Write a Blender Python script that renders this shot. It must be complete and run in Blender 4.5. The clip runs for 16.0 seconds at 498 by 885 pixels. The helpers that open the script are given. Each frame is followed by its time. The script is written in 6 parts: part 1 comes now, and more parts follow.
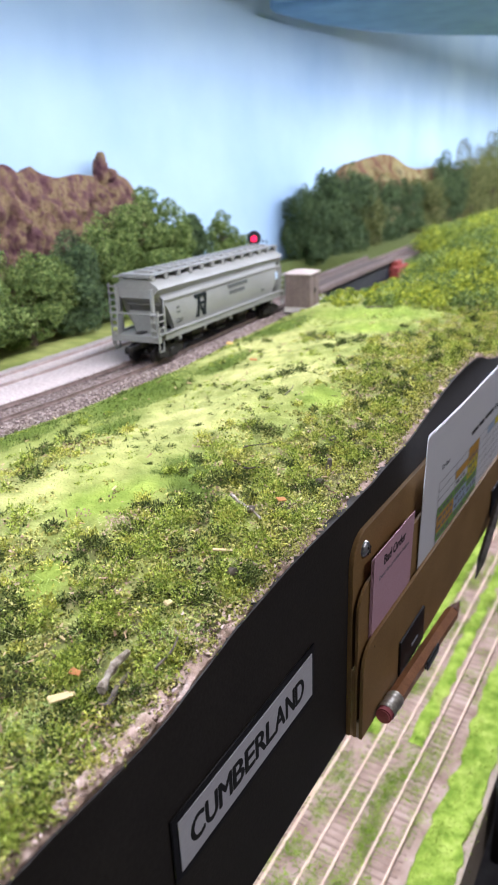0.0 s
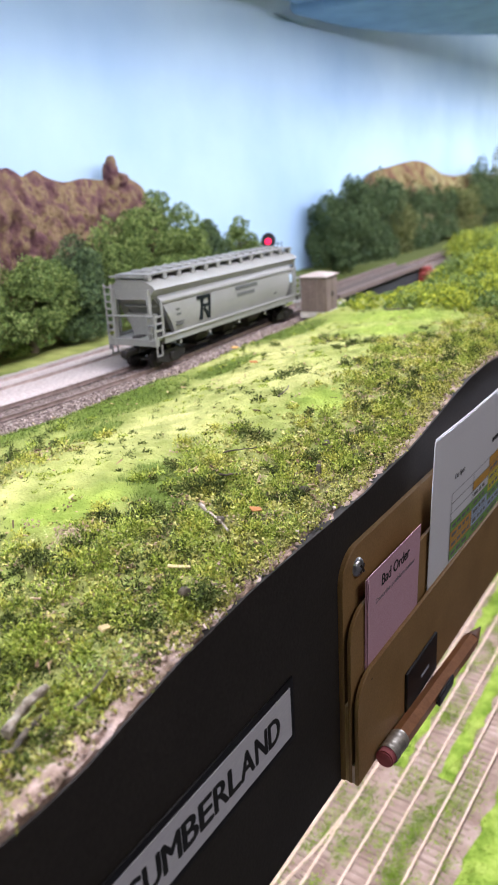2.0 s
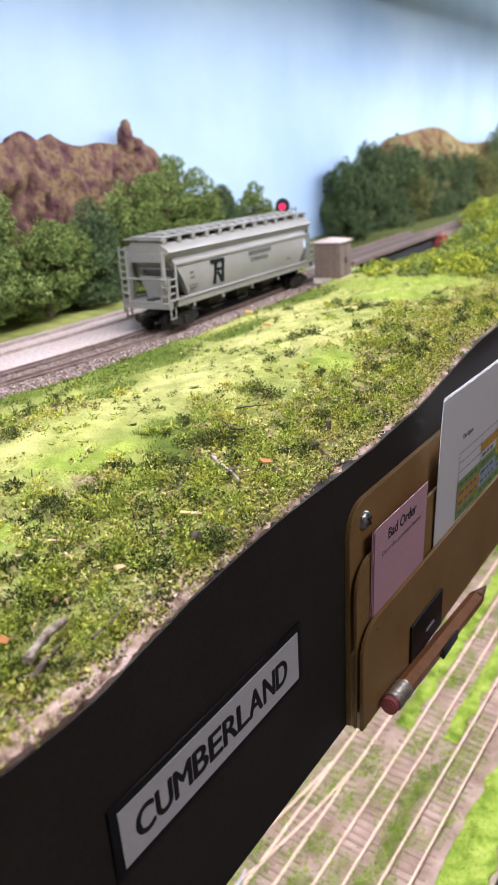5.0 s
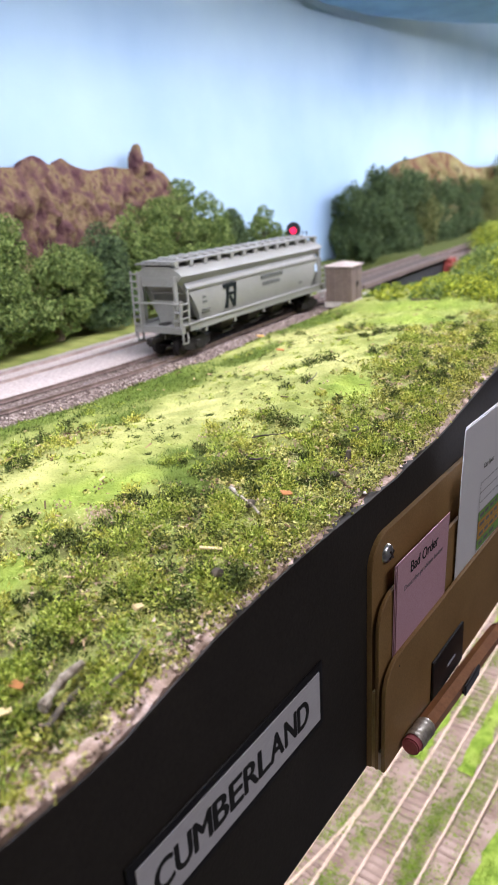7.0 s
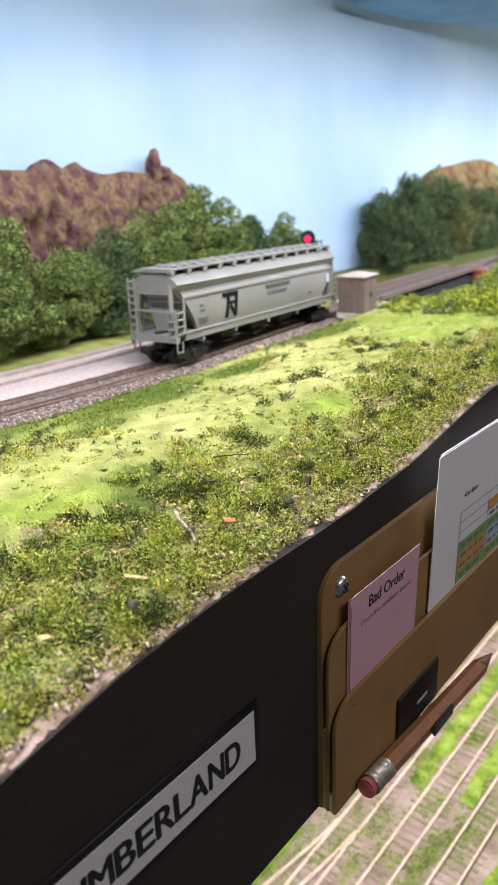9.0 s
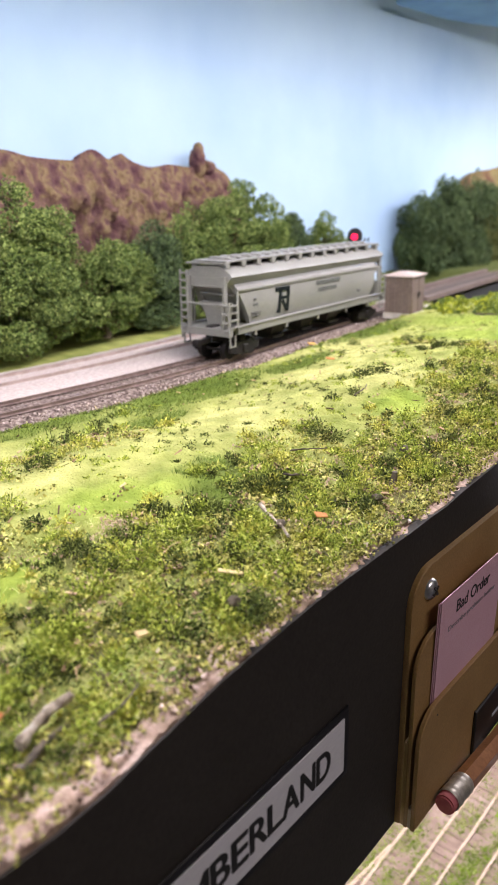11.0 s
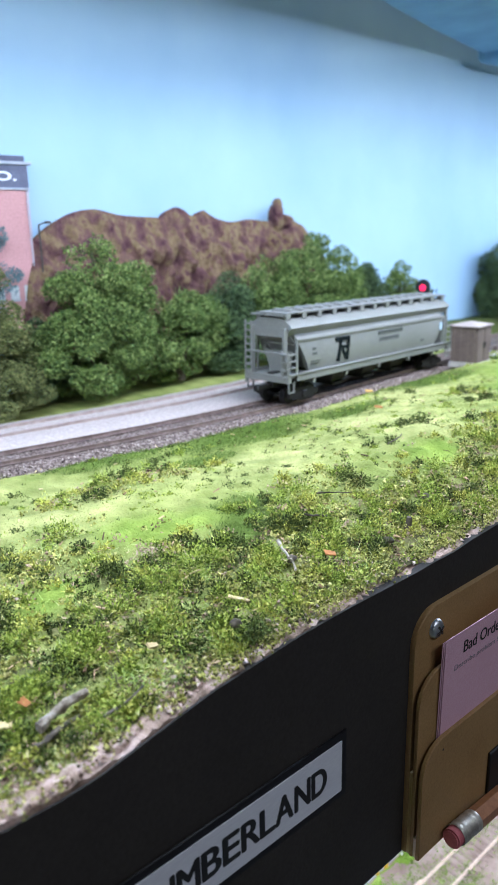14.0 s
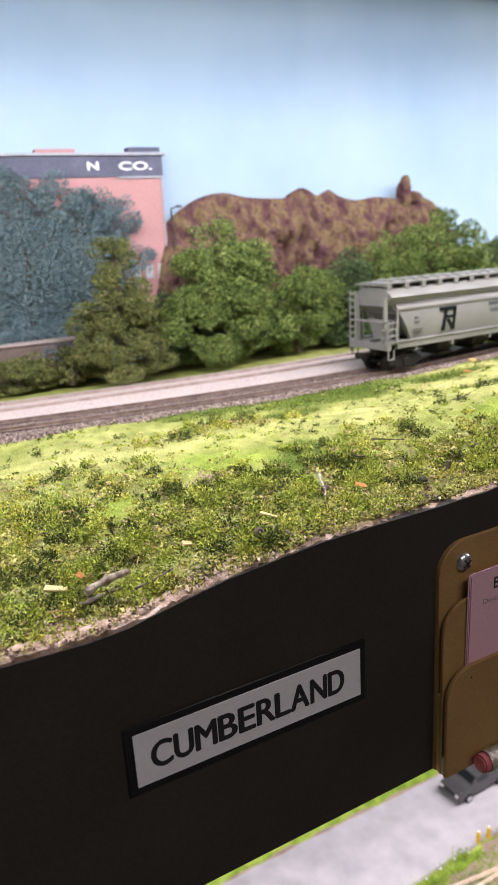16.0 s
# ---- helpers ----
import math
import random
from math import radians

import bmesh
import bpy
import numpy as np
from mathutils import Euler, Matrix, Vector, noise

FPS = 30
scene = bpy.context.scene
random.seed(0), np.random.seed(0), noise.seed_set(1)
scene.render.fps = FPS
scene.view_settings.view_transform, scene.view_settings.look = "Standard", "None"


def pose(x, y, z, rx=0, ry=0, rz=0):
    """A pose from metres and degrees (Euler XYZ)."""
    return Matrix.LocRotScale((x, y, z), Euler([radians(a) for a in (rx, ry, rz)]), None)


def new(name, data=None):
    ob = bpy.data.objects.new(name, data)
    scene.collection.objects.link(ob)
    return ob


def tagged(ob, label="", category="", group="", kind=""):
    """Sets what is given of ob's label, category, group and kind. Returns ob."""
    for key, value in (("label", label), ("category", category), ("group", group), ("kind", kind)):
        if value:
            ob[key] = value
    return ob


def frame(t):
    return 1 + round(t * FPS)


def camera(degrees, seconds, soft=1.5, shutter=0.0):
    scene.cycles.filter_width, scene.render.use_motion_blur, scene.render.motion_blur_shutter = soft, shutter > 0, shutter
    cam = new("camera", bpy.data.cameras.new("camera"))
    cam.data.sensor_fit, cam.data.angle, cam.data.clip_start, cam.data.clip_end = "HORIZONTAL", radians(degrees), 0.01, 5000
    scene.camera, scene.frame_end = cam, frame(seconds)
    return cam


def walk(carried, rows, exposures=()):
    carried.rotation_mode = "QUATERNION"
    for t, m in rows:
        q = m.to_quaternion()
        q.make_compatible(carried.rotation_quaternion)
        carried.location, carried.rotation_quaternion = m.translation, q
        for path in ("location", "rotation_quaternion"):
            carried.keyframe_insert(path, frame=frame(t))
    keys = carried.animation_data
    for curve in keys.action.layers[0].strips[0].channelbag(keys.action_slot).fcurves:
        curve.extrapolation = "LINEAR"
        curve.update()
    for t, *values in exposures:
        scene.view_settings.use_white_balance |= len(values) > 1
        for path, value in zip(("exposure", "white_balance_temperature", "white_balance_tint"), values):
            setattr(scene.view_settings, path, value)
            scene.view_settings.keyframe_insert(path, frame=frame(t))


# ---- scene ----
cam = camera(37.7, 16.0, soft=1.4)
cam.data.dof.use_dof, cam.data.dof.focus_distance, cam.data.dof.aperture_fstop = True, 0.24, 30.0
METRES, EYE, TILT, LEAN, TURN = 0.38, 1.45, 0.0, 0.0, 31.3
ROWS = [
    (0.0, 0.0, 0.0, 0.0, -0.76, -21.18, 1.95),
    (0.5, 0.0674, 0.0573, -0.0117, -0.88, -20.79, 2.31),
    (1.0, 0.0664, 0.087, -0.0336, -0.39, -20.16, 2.57),
    (1.5, 0.0762, 0.0734, -0.0353, 0.91, -19.54, 2.84),
    (2.0, 0.058, 0.072, -0.0447, 2.34, -19.57, 3.26),
    (2.5, 0.0957, 0.0493, -0.0218, 3.38, -19.97, 3.85),
    (3.0, 0.1026, 0.0377, -0.0295, 3.6, -20.68, 4.26),
    (3.5, 0.1096, 0.0012, -0.0279, 3.54, -21.35, 4.55),
    (4.0, 0.1152, 0.0124, -0.046, 3.45, -21.88, 4.36),
    (4.5, 0.1024, 0.0293, -0.0351, 3.51, -22.01, 3.83),
    (5.0, 0.06, 0.0511, -0.0544, 3.47, -21.61, 3.13),
    (7.5, 0.0505, 0.0766, -0.0502, 4.1, -19.72, 3.35),
    (8.0, 0.1013, 0.0769, -0.0487, 5.22, -19.61, 3.1),
    (10.5, 0.117, 0.1193, -0.0508, 9.34, -19.46, 1.57),
    (11.0, 0.0551, 0.1231, -0.0684, 8.93, -19.1, 1.14),
    (11.5, 0.0397, 0.1446, -0.0727, 8.65, -18.71, 0.86),
    (12.0, 0.0579, 0.1279, -0.06, 8.39, -18.13, 0.66),
    (12.5, 0.0649, 0.1022, -0.0427, 8.71, -17.68, 0.66),
    (13.0, 0.0605, 0.0861, -0.0524, 9.83, -17.18, 0.68),
    (13.5, 0.0496, 0.0641, -0.0529, 12.23, -16.65, 0.8),
    (14.0, 0.123, 0.0747, -0.0435, 16.56, -16.07, 1.26),
    (14.5, 0.2004, 0.0732, -0.0399, 21.47, -15.87, 1.79),
    (15.0, 0.2368, 0.0425, -0.0595, 25.69, -16.0, 2.33),
    (15.5, 0.2378, 0.0259, -0.0504, 28.89, -16.3, 3.02),
    (16.0, 0.2542, 0.0291, -0.0652, 29.65, -16.45, 3.23),
]
walk(cam, [(t, pose(0, 0, EYE, TILT, LEAN, TURN) @ pose(METRES * x, METRES * y, METRES * z, 90 + pitch, roll, yaw)) for t, x, y, z, yaw, pitch, roll in ROWS], [
    (0.0, 0.04, 5850, 21), (1.5, 0.04, 5950, 23), (2.5, 0.04, 6050, 22), (3.5, 0.04, 6050, 22), (5.0, 0.04, 6250, 24), (7.5, 0.04, 6050, 22), (8.0, 0.04, 6100, 20), (10.5, 0.04, 6500, 23),
    (11.5, 0.04, 6550, 26), (12.5, 0.04, 5950, 15), (13.0, 0.01, 5450, 13), (14.0, -0.02, 5200, 12), (14.5, -0.02, 5250, 12), (15.0, 0.01, 5400, 15), (15.5, 0.02, 5520, 16), (16.0, 0.03, 6500, 23)])

# ---- world and lights ----
world = bpy.data.worlds.new("world")
world.use_nodes = True
scene.world = world
world.node_tree.nodes["Background"].inputs[0].default_value = (0.9, 0.95, 1.0, 1)
world.node_tree.nodes["Background"].inputs[1].default_value = 0.02
scene.view_settings.exposure = 0.0


def strip_lamp(name, m, length, width, watts, colour):
    data = bpy.data.lights.new(name, "AREA")
    data.shape, data.size, data.size_y, data.energy, data.color = "RECTANGLE", width, length, watts, colour
    ob = new(name, data)
    ob.matrix_world = m
    return ob


# strips behind the valance over the upper deck, one under it for the lower deck, the aisle's ceiling lamp
strip_lamp("valance_strip", pose(-0.150, -0.15, 1.594, 0, 26, 0), 1.7, 0.014, 7.6, (0.96, 0.98, 1.0))
strip_lamp("valance_strip_far", pose(-0.085, 1.5, 1.594, 0, 30, 0), 1.5, 0.02, 10.6, (0.96, 0.98, 1.0))
strip_lamp("lower_strip", pose(-0.17, 0.6, 1.236, 0, 0, 0), 3.0, 0.03, 9.0, (1.0, 0.97, 0.95))
strip_lamp("aisle_lamp", pose(0.9, 0.3, 2.42, 0, 0, 0), 1.2, 0.3, 8.5, (1.0, 0.95, 0.88))


# ---- materials ----
def material(name, colours, scale=60.0, rough=0.7, metal=0.0, bump=0.0, fine=None, island=0.0, piece=0.0, stretch=(1, 1, 1), spec=0.4, detail=4.0):
    """A noise between the given colours, with a finer noise over it, and relief in metres."""
    m = bpy.data.materials.new(name)
    m.use_nodes = True
    t = m.node_tree
    b = t.nodes["Principled BSDF"]
    b.inputs["Roughness"].default_value, b.inputs["Metallic"].default_value = rough, metal
    b.inputs["Specular IOR Level"].default_value = spec
    link = t.links.new
    co = t.nodes.new("ShaderNodeTexCoord")
    mp = t.nodes.new("ShaderNodeMapping")
    mp.inputs["Scale"].default_value = stretch
    link(co.outputs["Object"], mp.inputs[0])
    n1 = t.nodes.new("ShaderNodeTexNoise")
    n1.inputs["Scale"].default_value, n1.inputs["Detail"].default_value = scale, detail
    link(mp.outputs[0], n1.inputs["Vector"])
    fac = n1.outputs["Fac"]
    if island or piece:
        src = t.nodes.new("ShaderNodeNewGeometry").outputs["Random Per Island"] if island else t.nodes.new("ShaderNodeObjectInfo").outputs["Random"]
        mx = t.nodes.new("ShaderNodeMix")
        mx.inputs[0].default_value = island or piece
        link(fac, mx.inputs[2])
        link(src, mx.inputs[3])
        fac = mx.outputs[0]
    ramp = t.nodes.new("ShaderNodeValToRGB")
    e = ramp.color_ramp.elements
    lo, hi = (0.3, 0.7) if not (island or piece) else (0.15, 0.85)
    e[0].position, e[1].position = lo, hi
    e[0].color, e[1].color = (*colours[0], 1), (*colours[-1], 1)
    for i, c in enumerate(colours[1:-1], 1):
        e.new(lo + (hi - lo) * i / (len(colours) - 1)).color = (*c, 1)
    link(fac, ramp.inputs[0])
    out = ramp.outputs[0]
    n2 = t.nodes.new("ShaderNodeTexNoise")
    n2.inputs["Scale"].default_value, n2.inputs["Detail"].default_value = fine or scale * 9, 5.0
    link(mp.outputs[0], n2.inputs["Vector"])
    hue = t.nodes.new("ShaderNodeMix")
    hue.data_type, hue.blend_type = "RGBA", "OVERLAY"
    hue.inputs[0].default_value = 0.35
    link(out, hue.inputs[6])
    grey = t.nodes.new("ShaderNodeCombineColor")
    for k in range(3):
        link(n2.outputs["Fac"], grey.inputs[k])
    link(grey.outputs[0], hue.inputs[7])
    link(hue.outputs[2], b.inputs["Base Color"])
    if bump:
        bp = t.nodes.new("ShaderNodeBump")
        bp.inputs["Strength"].default_value, bp.inputs["Distance"].default_value = 0.8, bump
        link(n2.outputs["Fac"], bp.inputs["Height"])
        link(bp.outputs[0], b.inputs["Normal"])
    return m


GRASS = material("grass_flock", [(0.4, 0.4, 0.4), (0.6, 0.6, 0.6)], 120, 0.9, 0, 0.0008, 900, spec=0.1)
EARTH = material("earth", [(0.20, 0.13, 0.08), (0.42, 0.30, 0.2), (0.55, 0.42, 0.3)], 90, 0.95, 0, 0.001, 900, spec=0.1)


def add_cover(m):
    """The ground's colour with its gap shade, stored on the mesh, broken up by two grains of noise."""
    t = m.node_tree
    b = t.nodes["Principled BSDF"]
    grain = b.inputs["Base Color"].links[0].from_socket
    col = t.nodes.new("ShaderNodeVertexColor")
    col.layer_name = "cover"
    mix = t.nodes.new("ShaderNodeMix")
    mix.data_type, mix.blend_type = "RGBA", "OVERLAY"
    mix.inputs[0].default_value = 0.55
    t.links.new(col.outputs[0], mix.inputs[6])
    t.links.new(grain, mix.inputs[7])
    t.links.new(mix.outputs[2], b.inputs["Base Color"])


add_cover(GRASS)
PLASTER = material("pink_plaster", [(0.13, 0.09, 0.06), (0.33, 0.23, 0.17), (0.52, 0.38, 0.31), (0.66, 0.51, 0.44)], 190, 0.9, 0, 0.0008, 1500, spec=0.2)
LITTER = material("dry_litter", [(0.08, 0.05, 0.025), (0.26, 0.165, 0.085), (0.48, 0.34, 0.19), (0.36, 0.24, 0.14), (0.56, 0.44, 0.23)], 60, 0.85, island=0.9, spec=0.2)
BARK = material("twig_bark", [(0.10, 0.075, 0.05), (0.32, 0.265, 0.20), (0.50, 0.45, 0.36)], 420, 0.9, 0, 0.0004, 2500)
FASCIA = material("black_fascia_paint", [(0.030, 0.026, 0.022), (0.038, 0.033, 0.028)], 25, 0.62, 0, 0.0001, 900, spec=0.25)
SKY = material("sky_paint", [(0.40, 0.555, 0.71), (0.425, 0.58, 0.73)], 1.2, 0.9, fine=6, spec=0.05)
SOFFIT = material("soffit_paint", [(0.25, 0.42, 0.62), (0.30, 0.47, 0.67)], 4, 0.7, fine=30, spec=0.2)
WALL = material("room_wall_paint", [(0.55, 0.53, 0.50), (0.60, 0.58, 0.55)], 2, 0.9)
ROOMFLOOR = material("room_floor_carpet", [(0.10, 0.10, 0.11), (0.16, 0.16, 0.17)], 30, 0.95)
HARDBOARD = material("brown_hardboard", [(0.28, 0.165, 0.058), (0.36, 0.22, 0.085)], 40, 0.55, 0, 0.00005, 1500, spec=0.35)
PLYEDGE = material("plywood_edge", [(0.45, 0.30, 0.12), (0.62, 0.46, 0.22)], 200, 0.7, stretch=(8, 1, 1))
PALE = material("pale_edge", [(0.62, 0.52, 0.38), (0.72, 0.62, 0.48)], 200, 0.7)
PINK = material("pink_paper", [(0.66, 0.40, 0.47), (0.70, 0.44, 0.51)], 20, 0.8, 0, 0.00002, 2000, spec=0.2)
WHITE = material("white_paper", [(0.83, 0.84, 0.87), (0.87, 0.88, 0.90)], 10, 0.7, 0, 0.00002, 1500, spec=0.3)
INK = material("black_ink", [(0.012, 0.012, 0.013), (0.02, 0.02, 0.02)], 100, 0.6)
GREYINK = material("grey_ink", [(0.16, 0.16, 0.17), (0.22, 0.22, 0.23)], 100, 0.7)
ORANGE = material("orange_fill", [(0.66, 0.36, 0.06), (0.70, 0.40, 0.08)], 100, 0.75)
GREENFILL = material("green_fill", [(0.22, 0.46, 0.10), (0.26, 0.50, 0.12)], 100, 0.75)
YELLOWFILL = material("yellow_fill", [(0.78, 0.66, 0.04), (0.80, 0.70, 0.06)], 100, 0.75)
BLUEFILL = material("pale_blue_fill", [(0.46, 0.58, 0.72), (0.5, 0.62, 0.76)], 100, 0.75)
SIGNWHITE = material("sign_face", [(0.66, 0.66, 0.69), (0.74, 0.74, 0.77)], 60, 0.5, 0, 0.00002, 2500, stretch=(1, 0.15, 1), spec=0.4)
BLACKPLASTIC = material("black_plastic", [(0.004, 0.004, 0.005), (0.008, 0.008, 0.009)], 80, 0.45)
STEEL = material("steel", [(0.55, 0.56, 0.58), (0.7, 0.71, 0.73)], 300, 0.32, 1.0)
DARKSTEEL = material("dark_metal", [(0.05, 0.045, 0.04), (0.10, 0.09, 0.08)], 300, 0.5, 0.6)
PENCILWOOD = material("brown_pencil_lacquer", [(0.28, 0.115, 0.045), (0.40, 0.18, 0.075)], 120, 0.4, 0, stretch=(1, 0.1, 1))
DARKLACQUER = material("scuffed_brown_wood", [(0.12, 0.05, 0.025), (0.22, 0.10, 0.05)], 300, 0.6)
FERRULE = material("dull_ferrule_metal", [(0.42, 0.38, 0.32), (0.66, 0.61, 0.53)], 500, 0.45, 0.8)
ERASER = material("pink_rubber", [(0.42, 0.10, 0.12), (0.52, 0.15, 0.16)], 300, 0.8)
BALLAST = material("dark_ballast", [(0.065, 0.048, 0.040), (0.165, 0.122, 0.105), (0.38, 0.31, 0.275)], 600, 0.95, 0, 0.0006, 1800, spec=0.1)
STONES = material("ballast_stones", [(0.065, 0.046, 0.038), (0.19, 0.142, 0.120), (0.58, 0.48, 0.42)], 100, 0.95, island=0.85, spec=0.15)
PALEBALLAST = material("pale_ballast", [(0.40, 0.335, 0.30), (0.47, 0.40, 0.365), (0.55, 0.48, 0.44)], 500, 0.95, 0, 0.0005, 1800, spec=0.1)
PALESTONES = material("pale_ballast_stones", [(0.32, 0.255, 0.23), (0.48, 0.40, 0.37), (0.62, 0.55, 0.51)], 100, 0.95, island=0.85, spec=0.15)
TIE = material("dark_tie", [(0.075, 0.055, 0.045), (0.17, 0.13, 0.108)], 300, 0.9, piece=0.5)
PALETIE = material("pale_tie", [(0.30, 0.25, 0.22), (0.42, 0.36, 0.33)], 300, 0.9, piece=0.5)
DIRTTIE = material("dirty_tie", [(0.245, 0.18, 0.145), (0.36, 0.275, 0.23)], 300, 0.95, piece=0.6)
RAIL = material("rusty_rail", [(0.16, 0.115, 0.095), (0.28, 0.21, 0.18)], 200, 0.6, 0.3)
RAILDUST = material("dusty_rail", [(0.30, 0.23, 0.195), (0.42, 0.34, 0.30)], 200, 0.7, 0.1)
RAILPALE = material("nickel_silver_rail", [(0.72, 0.56, 0.43), (0.82, 0.66, 0.53)], 100, 0.5, 0.1)
LEAF = material("leaf_green", [(0.016, 0.032, 0.008), (0.085, 0.135, 0.028), (0.20, 0.27, 0.065), (0.40, 0.47, 0.15)], 85, 0.7, island=0.5, spec=0.25)
LEAFDARK = material("leaf_dark_green", [(0.016, 0.032, 0.014), (0.07, 0.115, 0.042), (0.20, 0.26, 0.10)], 75, 0.7, island=0.5, spec=0.25)
LEAFOLIVE = material("leaf_olive", [(0.028, 0.034, 0.011), (0.135, 0.155, 0.048), (0.33, 0.33, 0.115)], 85, 0.75, island=0.5, spec=0.2)
LEAFYELLOW = material("leaf_yellow_green", [(0.03, 0.06, 0.008), (0.20, 0.26, 0.025), (0.64, 0.64, 0.055)], 70, 0.75, island=0.5, spec=0.2)
LEAFBLUE = material("leaf_blue_green", [(0.115, 0.175, 0.20), (0.165, 0.235, 0.25), (0.225, 0.295, 0.305)], 45, 0.85, island=0.2, spec=0.05)
TRUNK = material("trunk_bark", [(0.06, 0.045, 0.03), (0.14, 0.11, 0.08)], 300, 0.95)
ROCK = material("painted_rock", [(0.075, 0.036, 0.043), (0.135, 0.068, 0.068), (0.18, 0.108, 0.078), (0.25, 0.178, 0.09), (0.14, 0.072, 0.072)], 95, 0.95, 0, 0.004, 300, stretch=(1, 1, 1.0), spec=0.1)
ROCKTAN = material("painted_tan_rock", [(0.13, 0.060, 0.042), (0.20, 0.128, 0.066), (0.27, 0.23, 0.10), (0.21, 0.175, 0.105)], 26, 0.95, 0, 0.004, 130, spec=0.1)
BRICKMAT = material("faded_brick", [(0.50, 0.27, 0.26), (0.56, 0.31, 0.30)], 40, 0.95, 0, 0.0003, 900, spec=0.1)
TRIMGREY = material("grey_trim", [(0.40, 0.42, 0.47), (0.5, 0.52, 0.57)], 40, 0.9)
SIGNBLACK = material("faded_black_band", [(0.10, 0.105, 0.15), (0.14, 0.145, 0.20)], 60, 0.9)
PALEGLASS = material("pale_window", [(0.45, 0.5, 0.5), (0.6, 0.62, 0.6)], 200, 0.4)
CARGREY = material("hopper_grey_paint", [(0.170, 0.168, 0.150), (0.215, 0.212, 0.192)], 30, 0.42, 0, 0.00003, 1500, spec=0.45)
CARDARK = material("logo_black_green", [(0.006, 0.009, 0.009), (0.010, 0.014, 0.013)], 200, 0.9, spec=0.1)
CARFAINT = material("faded_lettering", [(0.075, 0.078, 0.070), (0.10, 0.104, 0.094)], 200, 0.8)
WHEEL = material("wheel_steel", [(0.007, 0.006, 0.006), (0.022, 0.018, 0.016)], 300, 0.6, 0.3)
# near black: the shade below the car body is put into this colour
UNDER = material("shaded_underframe", [(0.014, 0.013, 0.012), (0.04, 0.037, 0.033)], 120, 0.8)
CABINET = material("tan_cabinet_paint", [(0.125, 0.090, 0.075), (0.17, 0.125, 0.105)], 80, 0.7)
CABINETROOF = material("cabinet_roof_paint", [(0.36, 0.295, 0.26), (0.42, 0.35, 0.31)], 80, 0.7)
CONCRETE = material("concrete", [(0.40, 0.36, 0.32), (0.56, 0.51, 0.46)], 100, 0.9)
GIRDER = material("black_girder", [(0.012, 0.014, 0.016), (0.03, 0.03, 0.032)], 100, 0.7)
REDRUST = material("red_abutment", [(0.20, 0.035, 0.025), (0.30, 0.06, 0.045)], 100, 0.85)
SLAB = material("deck_board", [(0.30, 0.25, 0.19), (0.36, 0.30, 0.23)], 30, 0.8)
YARD = material("yard_dirt", [(0.24, 0.175, 0.14), (0.36, 0.275, 0.23), (0.45, 0.36, 0.31)], 60, 0.95, 0, 0.0005, 900, spec=0.1)
ROAD = material("grey_road", [(0.40, 0.395, 0.425), (0.44, 0.435, 0.465)], 12, 0.85, fine=60)
LAWN = material("lawn_flock", [(0.15, 0.26, 0.03), (0.27, 0.40, 0.06), (0.40, 0.52, 0.11)], 90, 0.95, 0, 0.001, 900, spec=0.05)
TRUCKPAINT = material("dark_grey_paint", [(0.05, 0.05, 0.055), (0.075, 0.075, 0.08)], 100, 0.3)
GLASSDARK = material("dark_glass", [(0.01, 0.012, 0.015), (0.015, 0.018, 0.02)], 50, 0.08)
TYRE = material("tyre_rubber", [(0.012, 0.012, 0.012), (0.02, 0.02, 0.02)], 50, 0.8)
YELLOWPAINT = material("yellow_paint", [(0.75, 0.48, 0.03), (0.82, 0.55, 0.05)], 100, 0.6)
LENS = material("headlight_lens", [(0.7, 0.7, 0.68), (0.8, 0.8, 0.78)], 100, 0.15)
RED = bpy.data.materials.new("red_signal_lens")
RED.use_nodes = True
RED.node_tree.nodes["Principled BSDF"].inputs["Base Color"].default_value = (0.6, 0.01, 0.05, 1)
RED.node_tree.nodes["Principled BSDF"].inputs["Emission Color"].default_value = (1.0, 0.01, 0.07, 1)
RED.node_tree.nodes["Principled BSDF"].inputs["Emission Strength"].default_value = 1.8


# ---- building helpers ----
def thing(name, label, category, m=Matrix(), group="", kind=""):
    ob = new(name)
    ob.empty_display_size = 0.01
    ob.matrix_world = m
    return tagged(ob, label, category, group, kind)


def smooth_by_angle(me, deg=40):
    me.polygons.foreach_set("use_smooth", [True] * len(me.polygons))
    me.set_sharp_from_angle(angle=radians(deg))


def mesh_of(name, bm, mat, smooth=40):
    bmesh.ops.recalc_face_normals(bm, faces=bm.faces)
    me = bpy.data.meshes.new(name)
    bm.to_mesh(me)
    bm.free()
    me.materials.append(mat)
    if smooth:
        smooth_by_angle(me, smooth)
    return me


def part(name, bm, mat, parent=None, label="", smooth=40):
    ob = new(name, mesh_of(name, bm, mat, smooth))
    ob.parent = parent
    return tagged(ob, label)


def solid(name, bm, mat, label, category, m=Matrix(), group="", kind="", smooth=40):
    ob = part(name, bm, mat, None, "", smooth)
    ob.matrix_world = m
    return tagged(ob, label, category, group, kind)


def arrays(name, verts, faces, mat, smooth=False):
    me = bpy.data.meshes.new(name)
    me.from_pydata([tuple(v) for v in verts], [], [tuple(f) for f in faces])
    me.materials.append(mat)
    if smooth:
        smooth_by_angle(me)
    return new(name, me)


